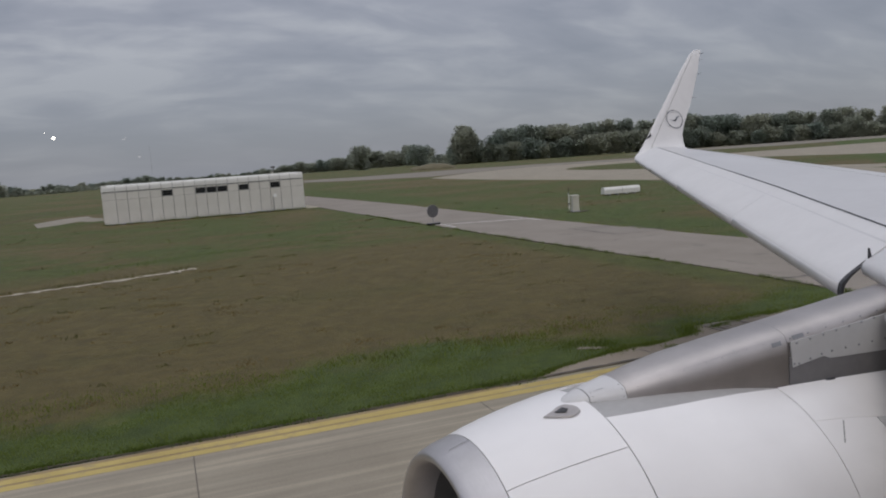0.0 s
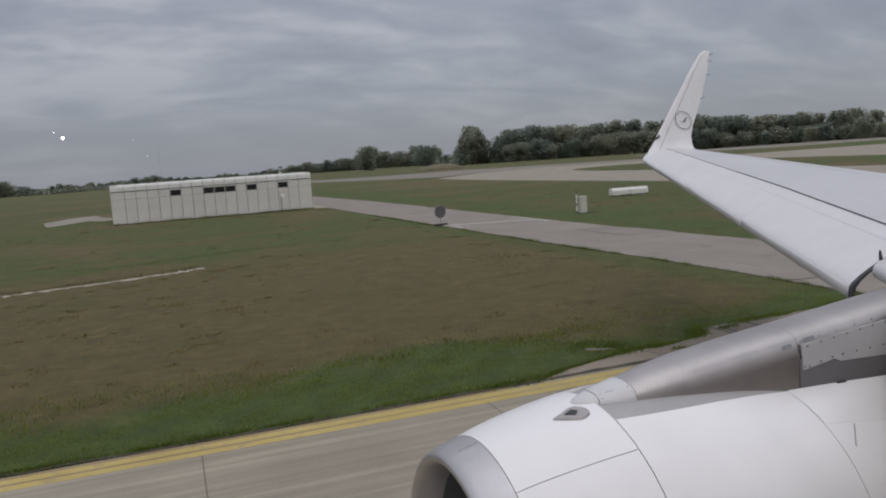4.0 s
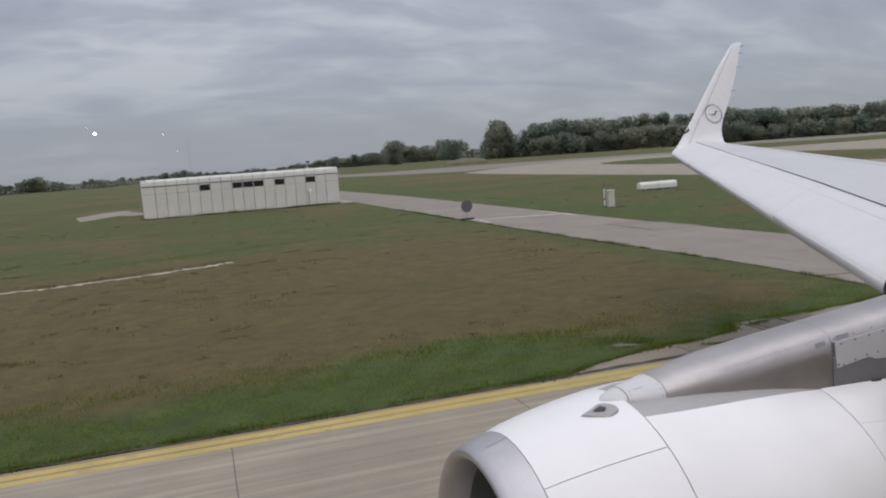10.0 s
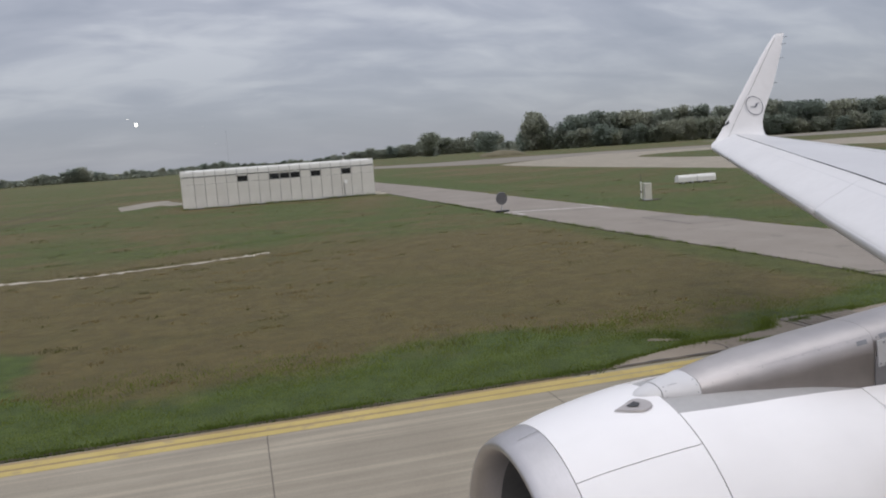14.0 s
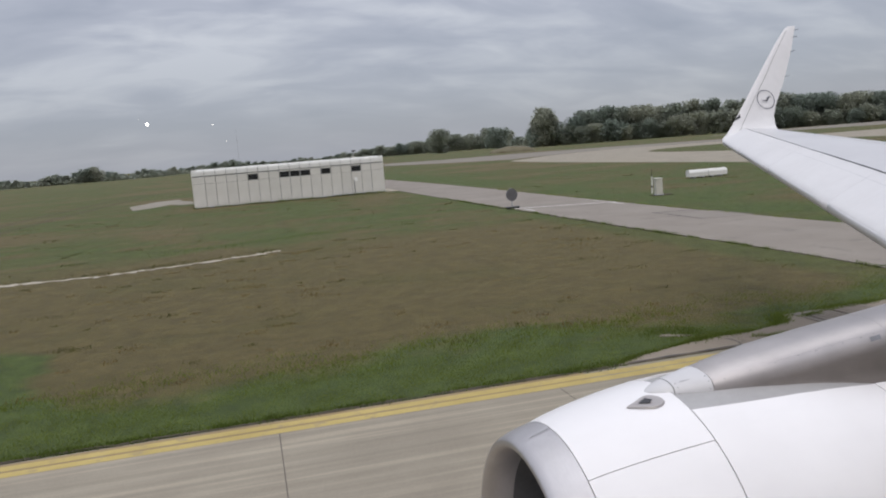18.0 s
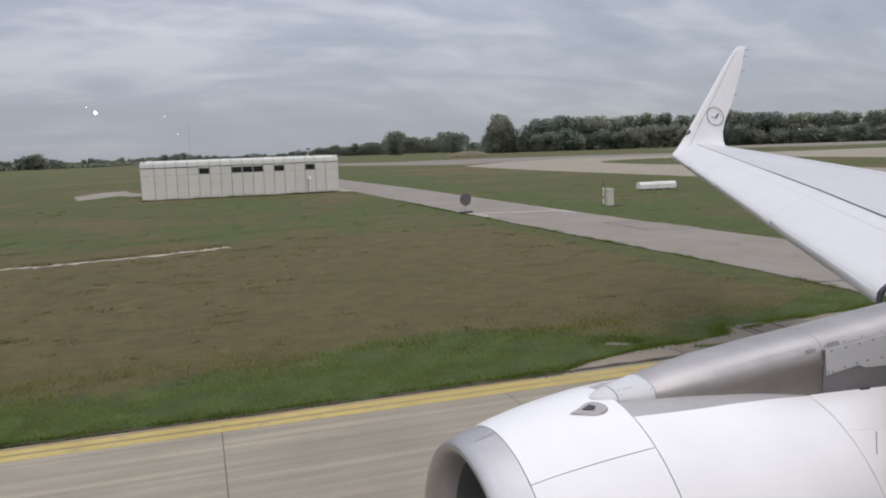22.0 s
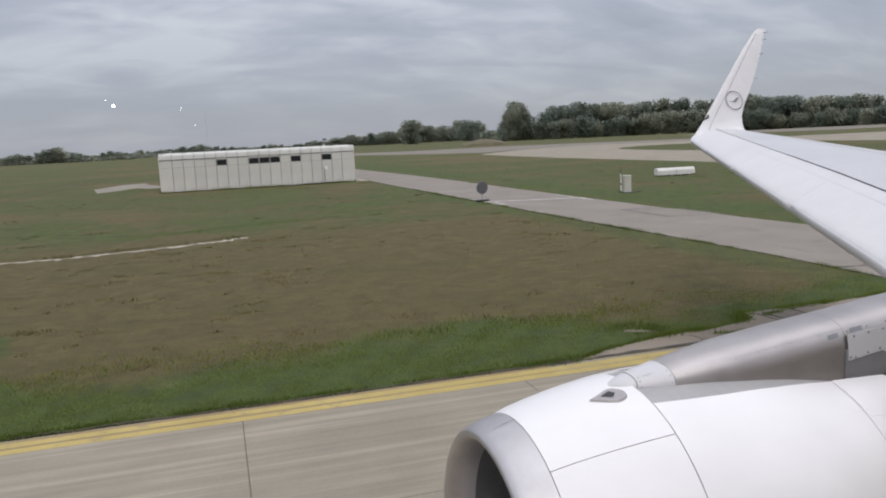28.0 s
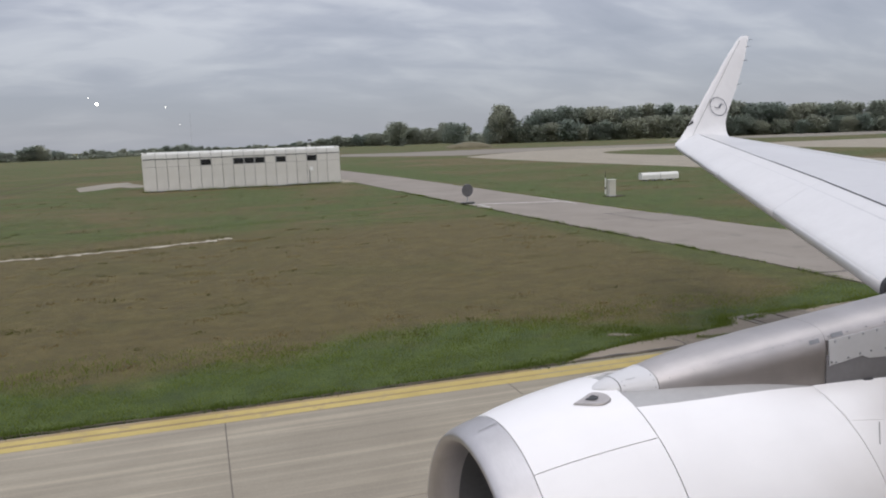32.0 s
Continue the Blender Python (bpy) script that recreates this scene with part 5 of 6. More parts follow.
rubble_rng = random.Random(12)
rubble_bm = bmesh.new()
for k in range(70):
    a = rubble_rng.random()
    if a < 0.35:
        x, y = rubble_rng.uniform(-22.4, -22.12), rubble_rng.uniform(13.95, 14.7)
    elif a < 0.65:
        x, y = rubble_rng.uniform(-20.58, -20.3), rubble_rng.uniform(13.9, 14.8)
    else:
        x, y = rubble_rng.uniform(-21.6, -20.4), rubble_rng.uniform(14.78, 15.1)
    s_ = rubble_rng.uniform(0.025, 0.06)
    res_ = bmesh.ops.create_icosphere(rubble_bm, subdivisions=1, radius=s_)
    for v_ in res_["verts"]:
        v_.co = Vector((v_.co.x * rubble_rng.uniform(0.8, 1.4) + x, v_.co.y * rubble_rng.uniform(0.8, 1.3) + y, v_.co.z * 0.6 + 0.005))
tagged(part("rubble", rubble_bm, M_RUBBLE, None), "broken concrete rubble around the sunken cover", "rubble", kind="stuff")


def sign_face(parent, x0, w, h, z0, mat, text, ink, y):
    fc = part("face", box_bm(w, 0.02, h, (x0 + w / 2, y, z0 + h / 2), 0.004), mat, parent, "sign face")
    cu = bpy.data.curves.new("lettering", "FONT")
    cu.body, cu.size, cu.align_x, cu.align_y, cu.extrude, cu.space_character = text, h * 0.92, "CENTER", "CENTER", 0.003, 1.2 if "/" in text else 1.0
    cu.offset = 0.006
    tmp = bpy.data.objects.new("lettering", cu)
    me = bpy.data.meshes.new_from_object(tmp)
    bpy.data.objects.remove(tmp)
    me.materials.clear()
    me.materials.append(ink)
    wd = max(v_.co.x for v_ in me.vertices) - min(v_.co.x for v_ in me.vertices)
    sc = min(1.0, w * 0.9 / wd)
    me.transform(Matrix.Diagonal((sc, 1, 1, 1)))
    ob = new("lettering", me)
    ob.parent = fc
    ob.matrix_local = Matrix.Translation((x0 + w / 2, y - 0.014, z0 + h / 2)) @ pose(0, 0, 0, 90)
    return fc


def guidance_sign(m, faces, label):
    t = thing("guidance_sign", m, label, "airfield sign", "guidance signs on the pad")
    w = sum(fw for fw, _, _, _ in faces)
    v_, f_ = loft([[(x, a, b) for a, b in ((-0.05, 0.05), (-0.075, 0.26), (-0.035, 0.48), (0, 0.50), (0.035, 0.48), (0.075, 0.26), (0.05, 0.05))] for x in (-0.04, w + 0.04)])
    put("casing", v_, f_, M_BOX, t, "white rounded casing")
    for x in (0.3, w - 0.3):
        part("leg", tube_bm(0.04, 0.04, 0.16, (x, 0, -0.04), 10), M_POLE, t)
    x0 = 0.0
    for fw, mat, text, ink in faces:
        sign_face(t, x0 + 0.02, fw - 0.03, 0.41, 0.06, mat, text, ink, -0.08)
        x0 += fw
    return t


guidance_sign(pose(-20.18, 24.95, 0.012, 0, 0, 72), [(2.0, M_RED, "CAT II/III", M_LETTER), (0.9, M_BLACK, "A15", M_YSIGN)], "red and black airfield guidance sign reading CAT II/III and A15")
guidance_sign(pose(-21.52, 27.2, 0.012, 0, 0, -82), [(0.95, M_YSIGN, "\u2191N", M_BLACK), (0.95, M_YSIGN, "M\u2192", M_BLACK), (0.8, M_BLACK, "A15", M_YSIGN)], "yellow and black airfield direction sign with arrows and A15")

# small edge lights far out in the grass
for x, y in ((-34.4, 109.2), (-32.8, 103.8), (-32.7, 100.6), (-33.6, 112.4)):
    e_ = thing("edge_light", pose(x, y, GROUND_Z), "small pale taxiway edge light in the grass", "edge light", "edge lights in the grass")
    part("stem", tube_bm(0.04, 0.03, 0.35, (0, 0, 0), 8), M_YELLOW, e_)
    part("lens", tube_bm(0.09, 0.06, 0.16, (0, 0, 0.35), 10), M_LETTER, e_)


# floodlight mast on the apron
mast = thing("floodlight_mast", pose(108, 77.8, 0), "tall grey tapered floodlight mast on the apron", "floodlight mast")
mast.scale = (0.63, 0.63, 0.63)
part("pole", tube_bm(0.75, 0.22, 30.0, (0, 0, 0), 12), M_POLE, mast, "tapered grey pole")
part("foot", tube_bm(1.1, 1.0, 1.2, (0, 0, 0), 16), M_POLE, mast, "concrete foot")
part("headframe", tube_bm(1.3, 1.3, 0.25, (0, 0, 29.5), 16), M_POLE, mast)
for k in range(6):
    a = 2 * math.pi * k / 6
    part("floodlight", box_bm(0.9, 0.5, 0.5, (1.5 * math.cos(a), 1.5 * math.sin(a), 29.9), 0.05, turn=pose(0, 0, 0, 0, 0, math.degrees(a) + 90)), M_POLE, mast, "grey floodlight head")


def vehicle(m, mat, label):
    t = thing("service_vehicle", m, label, "vehicle", "service vehicles on the field")
    v_, f_ = loft([[(x, y, z) for y, z in ((-w, 0.35), (-w, zb), (-w * 0.85, zt), (w * 0.85, zt), (w, zb), (w, 0.35))] for x, w, zb, zt in ((-2.1, 0.80, 0.8, 1.0), (-1.9, 0.88, 0.95, 1.7), (0.6, 0.88, 0.95, 1.75), (1.2, 0.88, 0.95, 1.1), (2.1, 0.80, 0.75, 0.85))])
    put("body", v_, f_, mat, t, "painted body")
    part("windscreen", box_bm(0.05, 1.4, 0.5, (0.92, 0, 1.38), 0.02, turn=pose(0, 0, 0, 0, -40, 0)), M_GLASSDARK, t, "dark windscreen")
    for x in (-1.3, 1.3):
        for y in (-0.82, 0.82):
            part("wheel", tube_bm(0.33, 0.33, 0.2, (x, y + 0.1, 0.33), 18, pose(0, 0, 0, 90)), M_BLACK, t, "black tyre")
    part("beacon", box_bm(0.25, 1.0, 0.12, (0.1, 0, 1.8), 0.03), M_RED, t, "roof beacon bar")
    return t


vehicle(pose(9.2, 292, GROUND_Z, 0, 0, -80), M_CREAM, "small cream follow-me car at the end of the service road")
vehicle(pose(5.5, 312, GROUND_Z, 0, 0, -95), M_RUST, "small dark red service van at the end of the road")
vehicle(pose(63, 400, GROUND_Z, 0, 0, 3), M_LETTER, "small white service van far across the field")

# landing lights of airplanes on the approach, far off over the field
M_BEAM, _nt, _b = material("landing_light", 0.5, 0, (1, 1, 1))
_b.inputs["Emission Color"].default_value, _b.inputs["Emission Strength"].default_value = (1.0, 0.94, 0.84, 1), 4.0
for x, y, z, r in ((-96.1, 895.8, 53.7, 1.6), (-28.4, 900.5, 48.9, 0.34), (-15.5, 900.8, 29.9, 0.26), (-103.9, 894.9, 59.6, 0.30)):
    bm = bmesh.new()
    bmesh.ops.create_icosphere(bm, subdivisions=3, radius=r)
    ob = part("landing_light", bm, M_BEAM, None, smooth=True)
    ob.location = (x, y, z)
    tagged(ob, "bright landing light of an airplane on distant approach", "landing light", "lights of approaching airplanes")

# construction crane behind the wood
crane = thing("construction_crane", pose(222, 294, 0, 0, 0, -38), "slender distant ochre construction crane before the wood", "crane")
for dx, dy in ((-0.22, -0.22), (0.22, -0.22), (-0.22, 0.22), (0.22, 0.22)):
    part("mast_leg", box_bm(0.09, 0.09, 19.5, (dx, dy, 9.75), 0.0), M_RUST, crane, "dull ochre mast leg")
for k in range(16):
    part("mast_brace", box_bm(0.62, 0.06, 0.06, (0, -0.22 if k % 2 else 0.22, 0.6 + k * 1.2), 0.0, turn=pose(0, 0, 0, 0, 40 if k % 2 else -40, 0)), M_RUST, crane)
part("jib", box_bm(5.2, 0.25, 0.25, (1.5, 0, 19.3), 0.03, turn=pose(0, 0, 0, 0, 9, 0)), M_RUST, crane, "dull ochre jib")
part("cab", box_bm(0.8, 0.8, 1.0, (0, 0, 18.6), 0.05), M_POLE, crane, "small grey cab")
part("tower_head", box_bm(0.2, 0.2, 1.6, (0, 0, 20.0), 0.0), M_RUST, crane)
part("foot", box_bm(2.4, 2.4, 0.5, (0, 0, 0.2), 0.03), M_KERB, crane, "concrete foot")

# slim mast with a dark box head beyond the building
post_b = thing("signal_mast", pose(41.5, 298, GROUND_Z), "slim dark mast with a box head far across the field", "mast")
part("pole", tube_bm(0.12, 0.09, 5.2, (0, 0, 0), 8), M_POLE, post_b, "grey pole")
part("head", box_bm(1.5, 0.5, 0.6, (0, 0, 5.3), 0.05), M_SIGNBACK, post_b, "dark box head")
part("arm", box_bm(1.9, 0.12, 0.12, (0, 0, 4.5), 0.02), M_POLE, post_b, "short cross arm")


# ---- trees ----
def tree_meshes(seed, h, w, clumps, leaf):
    """Trunk with limbs, and a crown of many small leaf clumps over uneven masses."""
    rng = np.random.default_rng(seed)
    bm_ = tube_bm(0.035 * h * 0.5, 0.012 * h * 0.5, h * 0.62, (0, 0, 0), 8)
    for k in range(6):
        a, z = rng.uniform(0, 6.28), h * rng.uniform(0.2, 0.5)
        tube_bm(0.012 * h * 0.5, 0.004 * h * 0.5, w * 0.42, (0, 0, z), 6, pose(0, 0, 0, 0, 48, math.degrees(a)), bm_)
    me_t = bpy.data.meshes.new("trunk")
    bm_.to_mesh(me_t)
    bm_.free()
    me_t.materials.append(M_BARK)
    masses = []
    for k in range(24):
        z = h * rng.uniform(0.10, 0.90)
        reach = w / 2 * math.sqrt(max(0.08, 1 - ((z / h - 0.45) / 0.55) ** 2))
        a, r = rng.uniform(0, 6.28), reach * rng.uniform(0.15, 0.72)
        masses.append((r * math.cos(a), r * math.sin(a), z, w * rng.uniform(0.12, 0.24)))
    verts_, faces_ = [], []
    for k in range(clumps):
        mx, my, mz, mr = masses[rng.integers(len(masses))]
        d = rng.normal(size=3)
        d /= np.linalg.norm(d)
        p = np.array((mx, my, mz)) + d * mr * rng.uniform(0.45, 1.15)
        if p[2] < 0.15 or p[2] > h:
            continue
        nrm = d + rng.normal(size=3) * 0.8
        nrm /= np.linalg.norm(nrm)
        u = np.cross(nrm, rng.normal(size=3))
        u /= np.linalg.norm(u)
        v_ = np.cross(nrm, u)
        s = leaf * rng.uniform(0.55, 1.3)
        i = len(verts_)
        verts_ += [tuple(p + u * s), tuple(p + v_ * s * 0.8 + nrm * s * 0.3), tuple(p - u * s * 0.9), tuple(p - v_ * s * 0.8 + nrm * s * 0.2)]
        faces_.append((i, i + 1, i + 2, i + 3))
    return me_t, mesh_of("crown", verts_, faces_, M_HAZED_LEAF)


TREE_KINDS = [tree_meshes(11 + k, 1.0 * hh, ww, n_, lf) for k, (hh, ww, n_, lf) in enumerate(((20, 19, 6500, 0.55), (16, 19, 5600, 0.52), (18, 16, 5200, 0.52), (13, 17, 4200, 0.46), (8, 11, 2600, 0.40)))]
KIND_H = (20, 16, 18, 13, 8)
TREE_LABELS = ("large round-crowned deciduous tree at the field edge", "broad dark green deciduous tree in the wood", "tall narrow deciduous tree in the wood", "spreading deciduous tree at the wood's edge", "low bushy tree in the distant tree line")
protos = {}


def plant(kind, x, y, height, rot, group):
    s = height / KIND_H[kind]
    m = pose(x, y, GROUND_Z - 0.1, 0, 0, rot)
    if kind not in protos:
        t = thing("tree", m, TREE_LABELS[kind], "tree", group)
        for nm, me in zip(("trunk", "crown"), TREE_KINDS[kind]):
            o = new(nm, me)
            o.parent = t
        protos[kind] = t
        t.scale = (s, s, s)
        return t
    t = copy_thing(protos[kind], m)
    t.scale = (s, s, s)
    return tagged(t, group=group)


def along(dist, px):
    """Plan place at a bearing across the field, as a fraction of the way round."""
    a = radians(px - 6.0)
    return dist * math.sin(a), dist * math.cos(a)


trng = random.Random(21)
SKYLINE = ((-24, 5.0), (-9.7, 4.3), (-7.8, 4.3), (-6.9, 4.0), (-6.6, 6.2), (-5.3, 5.1), (-4.5, 7.4), (-3.5, 7.9), (-3.2, 5.5), (-2.8, 6.5), (-2.4, 4.0), (-1.7, 2.8), (-0.7, 5.3), (0.3, 3.5), (1.1, 5.7), (2.6, 4.3), (3.5, 5.6), (4.5, 5.0), (5.2, 7.0), (5.6, 5.0),
           (9.2, 3.5), (10.3, 6.8), (10.6, 4.1), (12.1, 3.7), (13.1, 7.2), (13.7, 4.8), (15.1, 8.3), (17.5, 8.2), (18.7, 8.8), (19.2, 12.9), (20.4, 14.8), (21.5, 11.2), (22.3, 9.7), (23.3, 11.0), (24.2, 13.6), (25.0, 13.4), (25.7, 7.4), (29.7, 7.0), (30.1, 14.4), (31.2, 18.4), (32.3, 19.5), (34.3, 18.2), (37.0, 18.7), (38.8, 20.4), (41.6, 17.8), (44.2, 18.7), (46.6, 16.2), (55, 15), (76, 14))
RANGE = ((-24, 450), (0, 480), (6, 700), (25, 700), (26, 560), (29.5, 450), (76, 440))
HUB_X, HUB_Y = AIR_X, AIR_Y
b = -22
while b < 76:
    hgt = curve_at(SKYLINE, b) + 0.3
    far_ = curve_at(RANGE, b)
    k_ = far_ / 450
    wood = b > 30.0
    kind = trng.choice((0, 1, 1, 2)) if wood else (trng.choice((3, 3, 1)) if hgt > 9 else 4)
    x, y = along(far_ + trng.uniform(-4, 6), b)
    plant(kind, HUB_X + x, HUB_Y + y, ((hgt - 3.7) * k_ + 3.7) * (trng.uniform(0.93, 1.04) if wood else trng.uniform(0.68, 1.06)), trng.uniform(0, 360), "trees of the distant wood" if wood else "trees of the distant tree line")
    if wood:
        x, y = along(far_ - trng.uniform(10, 16), b + 0.5)
        plant(trng.choice((3, 4, 1)), HUB_X + x, HUB_Y + y, hgt * trng.uniform(0.45, 0.7), trng.uniform(0, 360), "trees of the distant wood")
    b += (0.032 * hgt + (0.5 if wood else 0.22)) * trng.uniform(0.55, 1.4)
# the tall round tree that stands clear of the wood
for b, dist_, kind, hgt in ((28.2, 450, 0, 22.6), (28.0, 455, 1, 19.5), (28.8, 452, 3, 13.5), (27.4, 452, 3, 12.0), (20.3, 560, 1, 17.4), (24.6, 560, 3, 15.6)):
    x, y = along(dist_, b)
    plant(kind, HUB_X + x, HUB_Y + y, hgt, 40 * b, "trees of the distant tree line")


# undergrowth that closes the wood's foot
def clump_sheet(name, spots, leaf, mat, seed):
    rng = np.random.default_rng(seed)
    spots = np.asarray(spots)
    k = len(spots)
    nrm = rng.normal(size=(k, 3)) + np.array((0, -0.6, 0.5))
    nrm /= np.linalg.norm(nrm, axis=1)[:, None]
    u = np.cross(nrm, rng.normal(size=(k, 3)))
    u /= np.linalg.norm(u, axis=1)[:, None]
    w = np.cross(nrm, u)
    s = (leaf * rng.uniform(0.6, 1.3, k))[:, None]
    vs = np.stack((spots + u * s, spots + w * s * 0.8, spots - u * s, spots - w * s * 0.8), axis=1).reshape(-1, 3)
    return put(name, vs, [(4 * i, 4 * i + 1, 4 * i + 2, 4 * i + 3) for i in range(k)], mat)


rng = np.random.default_rng(8)
bear = rng.uniform(-24, 78, 22000)
sky_h = np.interp(bear, [p[0] for p in SKYLINE], [p[1] for p in SKYLINE])
dist_ = np.interp(bear, [p[0] for p in RANGE], [p[1] for p in RANGE]) + rng.uniform(-8, 6, len(bear))
hz = ((sky_h - 3.7) * dist_ / 450 + 3.7) * (0.06 + 0.62 * rng.random(len(bear)) ** 1.3) * (0.75 + 0.25 * np.sin(bear * 4.1) * np.sin(bear * 1.7 + 1))
spots = np.stack((HUB_X + dist_ * np.sin(np.radians(bear - 6.0)), HUB_Y + dist_ * np.cos(np.radians(bear - 6.0)), np.maximum(hz, 0.1)), axis=1)
tagged(clump_sheet("undergrowth", spots, 0.75, M_HAZED_LEAF, 3), "dense dark green undergrowth at the foot of the distant trees", "undergrowth", kind="stuff")


# ---- grass blades along the paving and tufts in the dry field ----
def blades(name, x0, x1, y0, y1, count, h, wide, mat, seed, label, fade=1.0, keep=None):
    rng = np.random.default_rng(seed)
    x = rng.uniform(x0, x1, count)
    y = y0 + (y1 - y0) * (1 - rng.random(count) ** (1 / fade))
    thick = np.sin(1.9 * x + 1.3 * np.sin(2.3 * y + 0.7 * x)) + np.sin(3.7 * y + 1.7 * np.sin(1.1 * x - 2.0 * y)) + 0.8 * np.sin(5.3 * x - 4.1 * y)
    sown = rng.random(count) < np.clip(0.55 + 0.3 * thick, 0.08, 1.0)
    x, y = x[sown], y[sown]
    if keep is not None:
        ok = keep(x, y)
        x, y = x[ok], y[ok]
    k = len(x)
    a = rng.uniform(0, 2 * math.pi, k)
    hh = h * rng.uniform(0.5, 1.25, k)
    lean = rng.normal(0, 0.45, (k, 2)) * hh[:, None]
    dx, dy = np.cos(a) * wide / 2, np.sin(a) * wide / 2
    z = np.full(k, GROUND_Z - 0.03)
    vs = np.stack((np.stack((x - dx, y - dy, z), 1), np.stack((x + dx, y + dy, z), 1), np.stack((x + lean[:, 0], y + lean[:, 1], z + 0.03 + hh), 1)), 1).reshape(-1, 3)
    me = bpy.data.meshes.new(name)
    me.from_pydata(vs.tolist(), [], [(3 * i, 3 * i + 1, 3 * i + 2) for i in range(k)])
    me.materials.append(mat)
    return tagged(new(name, me), label, "grass", kind="stuff")


EX, EY = [p[0] for p in edge_run if p[1] < 42], [p[1] for p in edge_run if p[1] < 42]
SX, SY = [p[0] for p in SHOULDER_L], [p[1] for p in SHOULDER_L]
TX, TY = [p[0] for p in SHOULDER_R], [p[1] for p in SHOULDER_R]
RX, RY = [p[0] for p in ROAD_L], [p[1] for p in ROAD_L]
QX, QY = [p[0] for p in ROAD_R[::-1]], [p[1] for p in ROAD_R[::-1]]


def off_paving(x, y):
    edge = np.interp(x, EX, EY) + 0.03
    edge = np.where((x > 5.7) & (x < 15.1), np.interp(x, SX, SY), edge)
    edge = np.where((x > 21.2) & (x < 29.3), np.interp(x, TX, TY), edge)
    return (y > edge) & ~((x > np.interp(y, RY, RX)) & (x < np.interp(y, QY, QX)))


def clear_verge(x, y):
    long_cover = (np.abs(x + 21.34) < 0.80) & (np.abs(y - 14.33) < 0.46)
    small_cover = (np.abs(x + 18.88) < 0.26) & (np.abs(y - 13.84) < 0.38)
    edge_cover = (np.abs(x + 23.65) < 0.25) & (np.abs(y - 12.72) < 0.14)
    return ~(long_cover | small_cover | edge_cover)


def near_edge(x, y):
    return off_paving(x, y) & (y < np.where(x > 21.2, np.interp(x, EX, EY), 14.0) + 6.0)


blades("verge_grass", -29, -8, 12.52, 16.4, 44000, 0.03, 0.016, M_BLADE, 1, "fresh green grass blades along the paving edge", 2.6, clear_verge)
blades("verge_grass", -8, 21, 12.5, 17.0, 105000, 0.035, 0.016, M_BLADE, 4, "fresh green grass blades along the paving edge", 2.2, off_paving)
blades("verge_grass", 21, 46, 15.2, 40, 26000, 0.035, 0.018, M_BLADE, 2, "fresh green grass blades along the apron curve", 1.0, near_edge)


def tufts(name, run, count, h, spread, mat, seed, label):
    """Ragged tufts along a paving edge."""
    rng = np.random.default_rng(seed)
    run = np.array(run)
    seg = np.hypot(*np.diff(run, axis=0).T)
    s = np.concatenate(((0,), np.cumsum(seg)))
    centres = rng.uniform(0, s[-1], max(8, int(s[-1] * 5)))
    size = rng.gamma(1.6, 0.5, len(centres))
    pick = rng.choice(len(centres), count, p=size / size.sum())
    at = np.clip(centres[pick] + rng.normal(0, 0.10, count) * (0.4 + size[pick]), 0, s[-1])
    x, y = np.interp(at, s, run[:, 0]), np.interp(at, s, run[:, 1])
    x += rng.normal(0, spread, count) * (0.4 + 0.5 * size[pick])
    y += rng.normal(0, spread, count) * (0.4 + 0.5 * size[pick]) + spread * 0.6
    a = rng.uniform(0, 2 * math.pi, count)
    hh = h * rng.uniform(0.4, 1.2, count) * (0.5 + 0.5 * np.minimum(size[pick], 2))
    lean = rng.normal(0, 0.6, (count, 2)) * hh[:, None]
    dx, dy = np.cos(a) * 0.009, np.sin(a) * 0.009
    z = np.full(count, -0.03)
    vs = np.stack((np.stack((x - dx, y - dy, z), 1), np.stack((x + dx, y + dy, z), 1), np.stack((x + lean[:, 0], y + lean[:, 1], 0.01 + hh), 1)), 1).reshape(-1, 3)
    me = bpy.data.meshes.new(name)
    me.from_pydata(vs.tolist(), [], [(3 * i, 3 * i + 1, 3 * i + 2) for i in range(count)])
    me.materials.append(mat)
    return tagged(new(name, me), label, "grass", kind="stuff")


tufts("verge_tufts", SHOULDER_L, 8000, 0.045, 0.07, M_BLADE, 31, "ragged green grass tufts growing over the asphalt shoulder")
tufts("verge_tufts", SHOULDER_R, 9000, 0.05, 0.06, M_BLADE, 32, "ragged green grass tufts along the apron shoulder")
tufts("verge_tufts", [p for p in ROAD_L if 14 <= p[1] < 60], 5000, 0.05, 0.05, M_BLADE, 33, "ragged grass tufts along the service road")
tufts("verge_tufts", [p for p in ROAD_R if 16 < p[1] < 65], 6000, 0.045, 0.05, M_BLADE, 34, "ragged grass tufts along the service road")
tufts("verge_tufts", [(29.4, 18.75), (33.3, 20.8), (35.4, 22.2), (38.4, 25.1), (40.6, 27.6), (43.2, 32.0)], 5000, 0.04, 0.05, M_BLADE, 37, "ragged grass tufts along the apron curve")
tufts("weeds", [(24.9, 18.0), (25.4, 19.2), (26.3, 19.0), (26.7, 18.3), (27.2, 18.2)], 3500, 0.12, 0.10, M_BLADE, 35, "taller green weeds beside the inspection cover")
tufts("verge_tufts", [(-30, 12.56), (-24, 12.58), (-18, 12.57), (-10, 12.57), (-2, 12.58), (5.6, 12.58)], 11000, 0.035, 0.07, M_BLADE, 41, "ragged green grass tufts along the taxiway edge")
tufts("weeds", [(-22.6, 14.9), (-21.8, 15.25), (-21.0, 15.3), (-20.2, 15.2), (-20.0, 14.6)], 2600, 0.065, 0.26, M_BLADE, 42, "taller green weeds round the sunken cover")
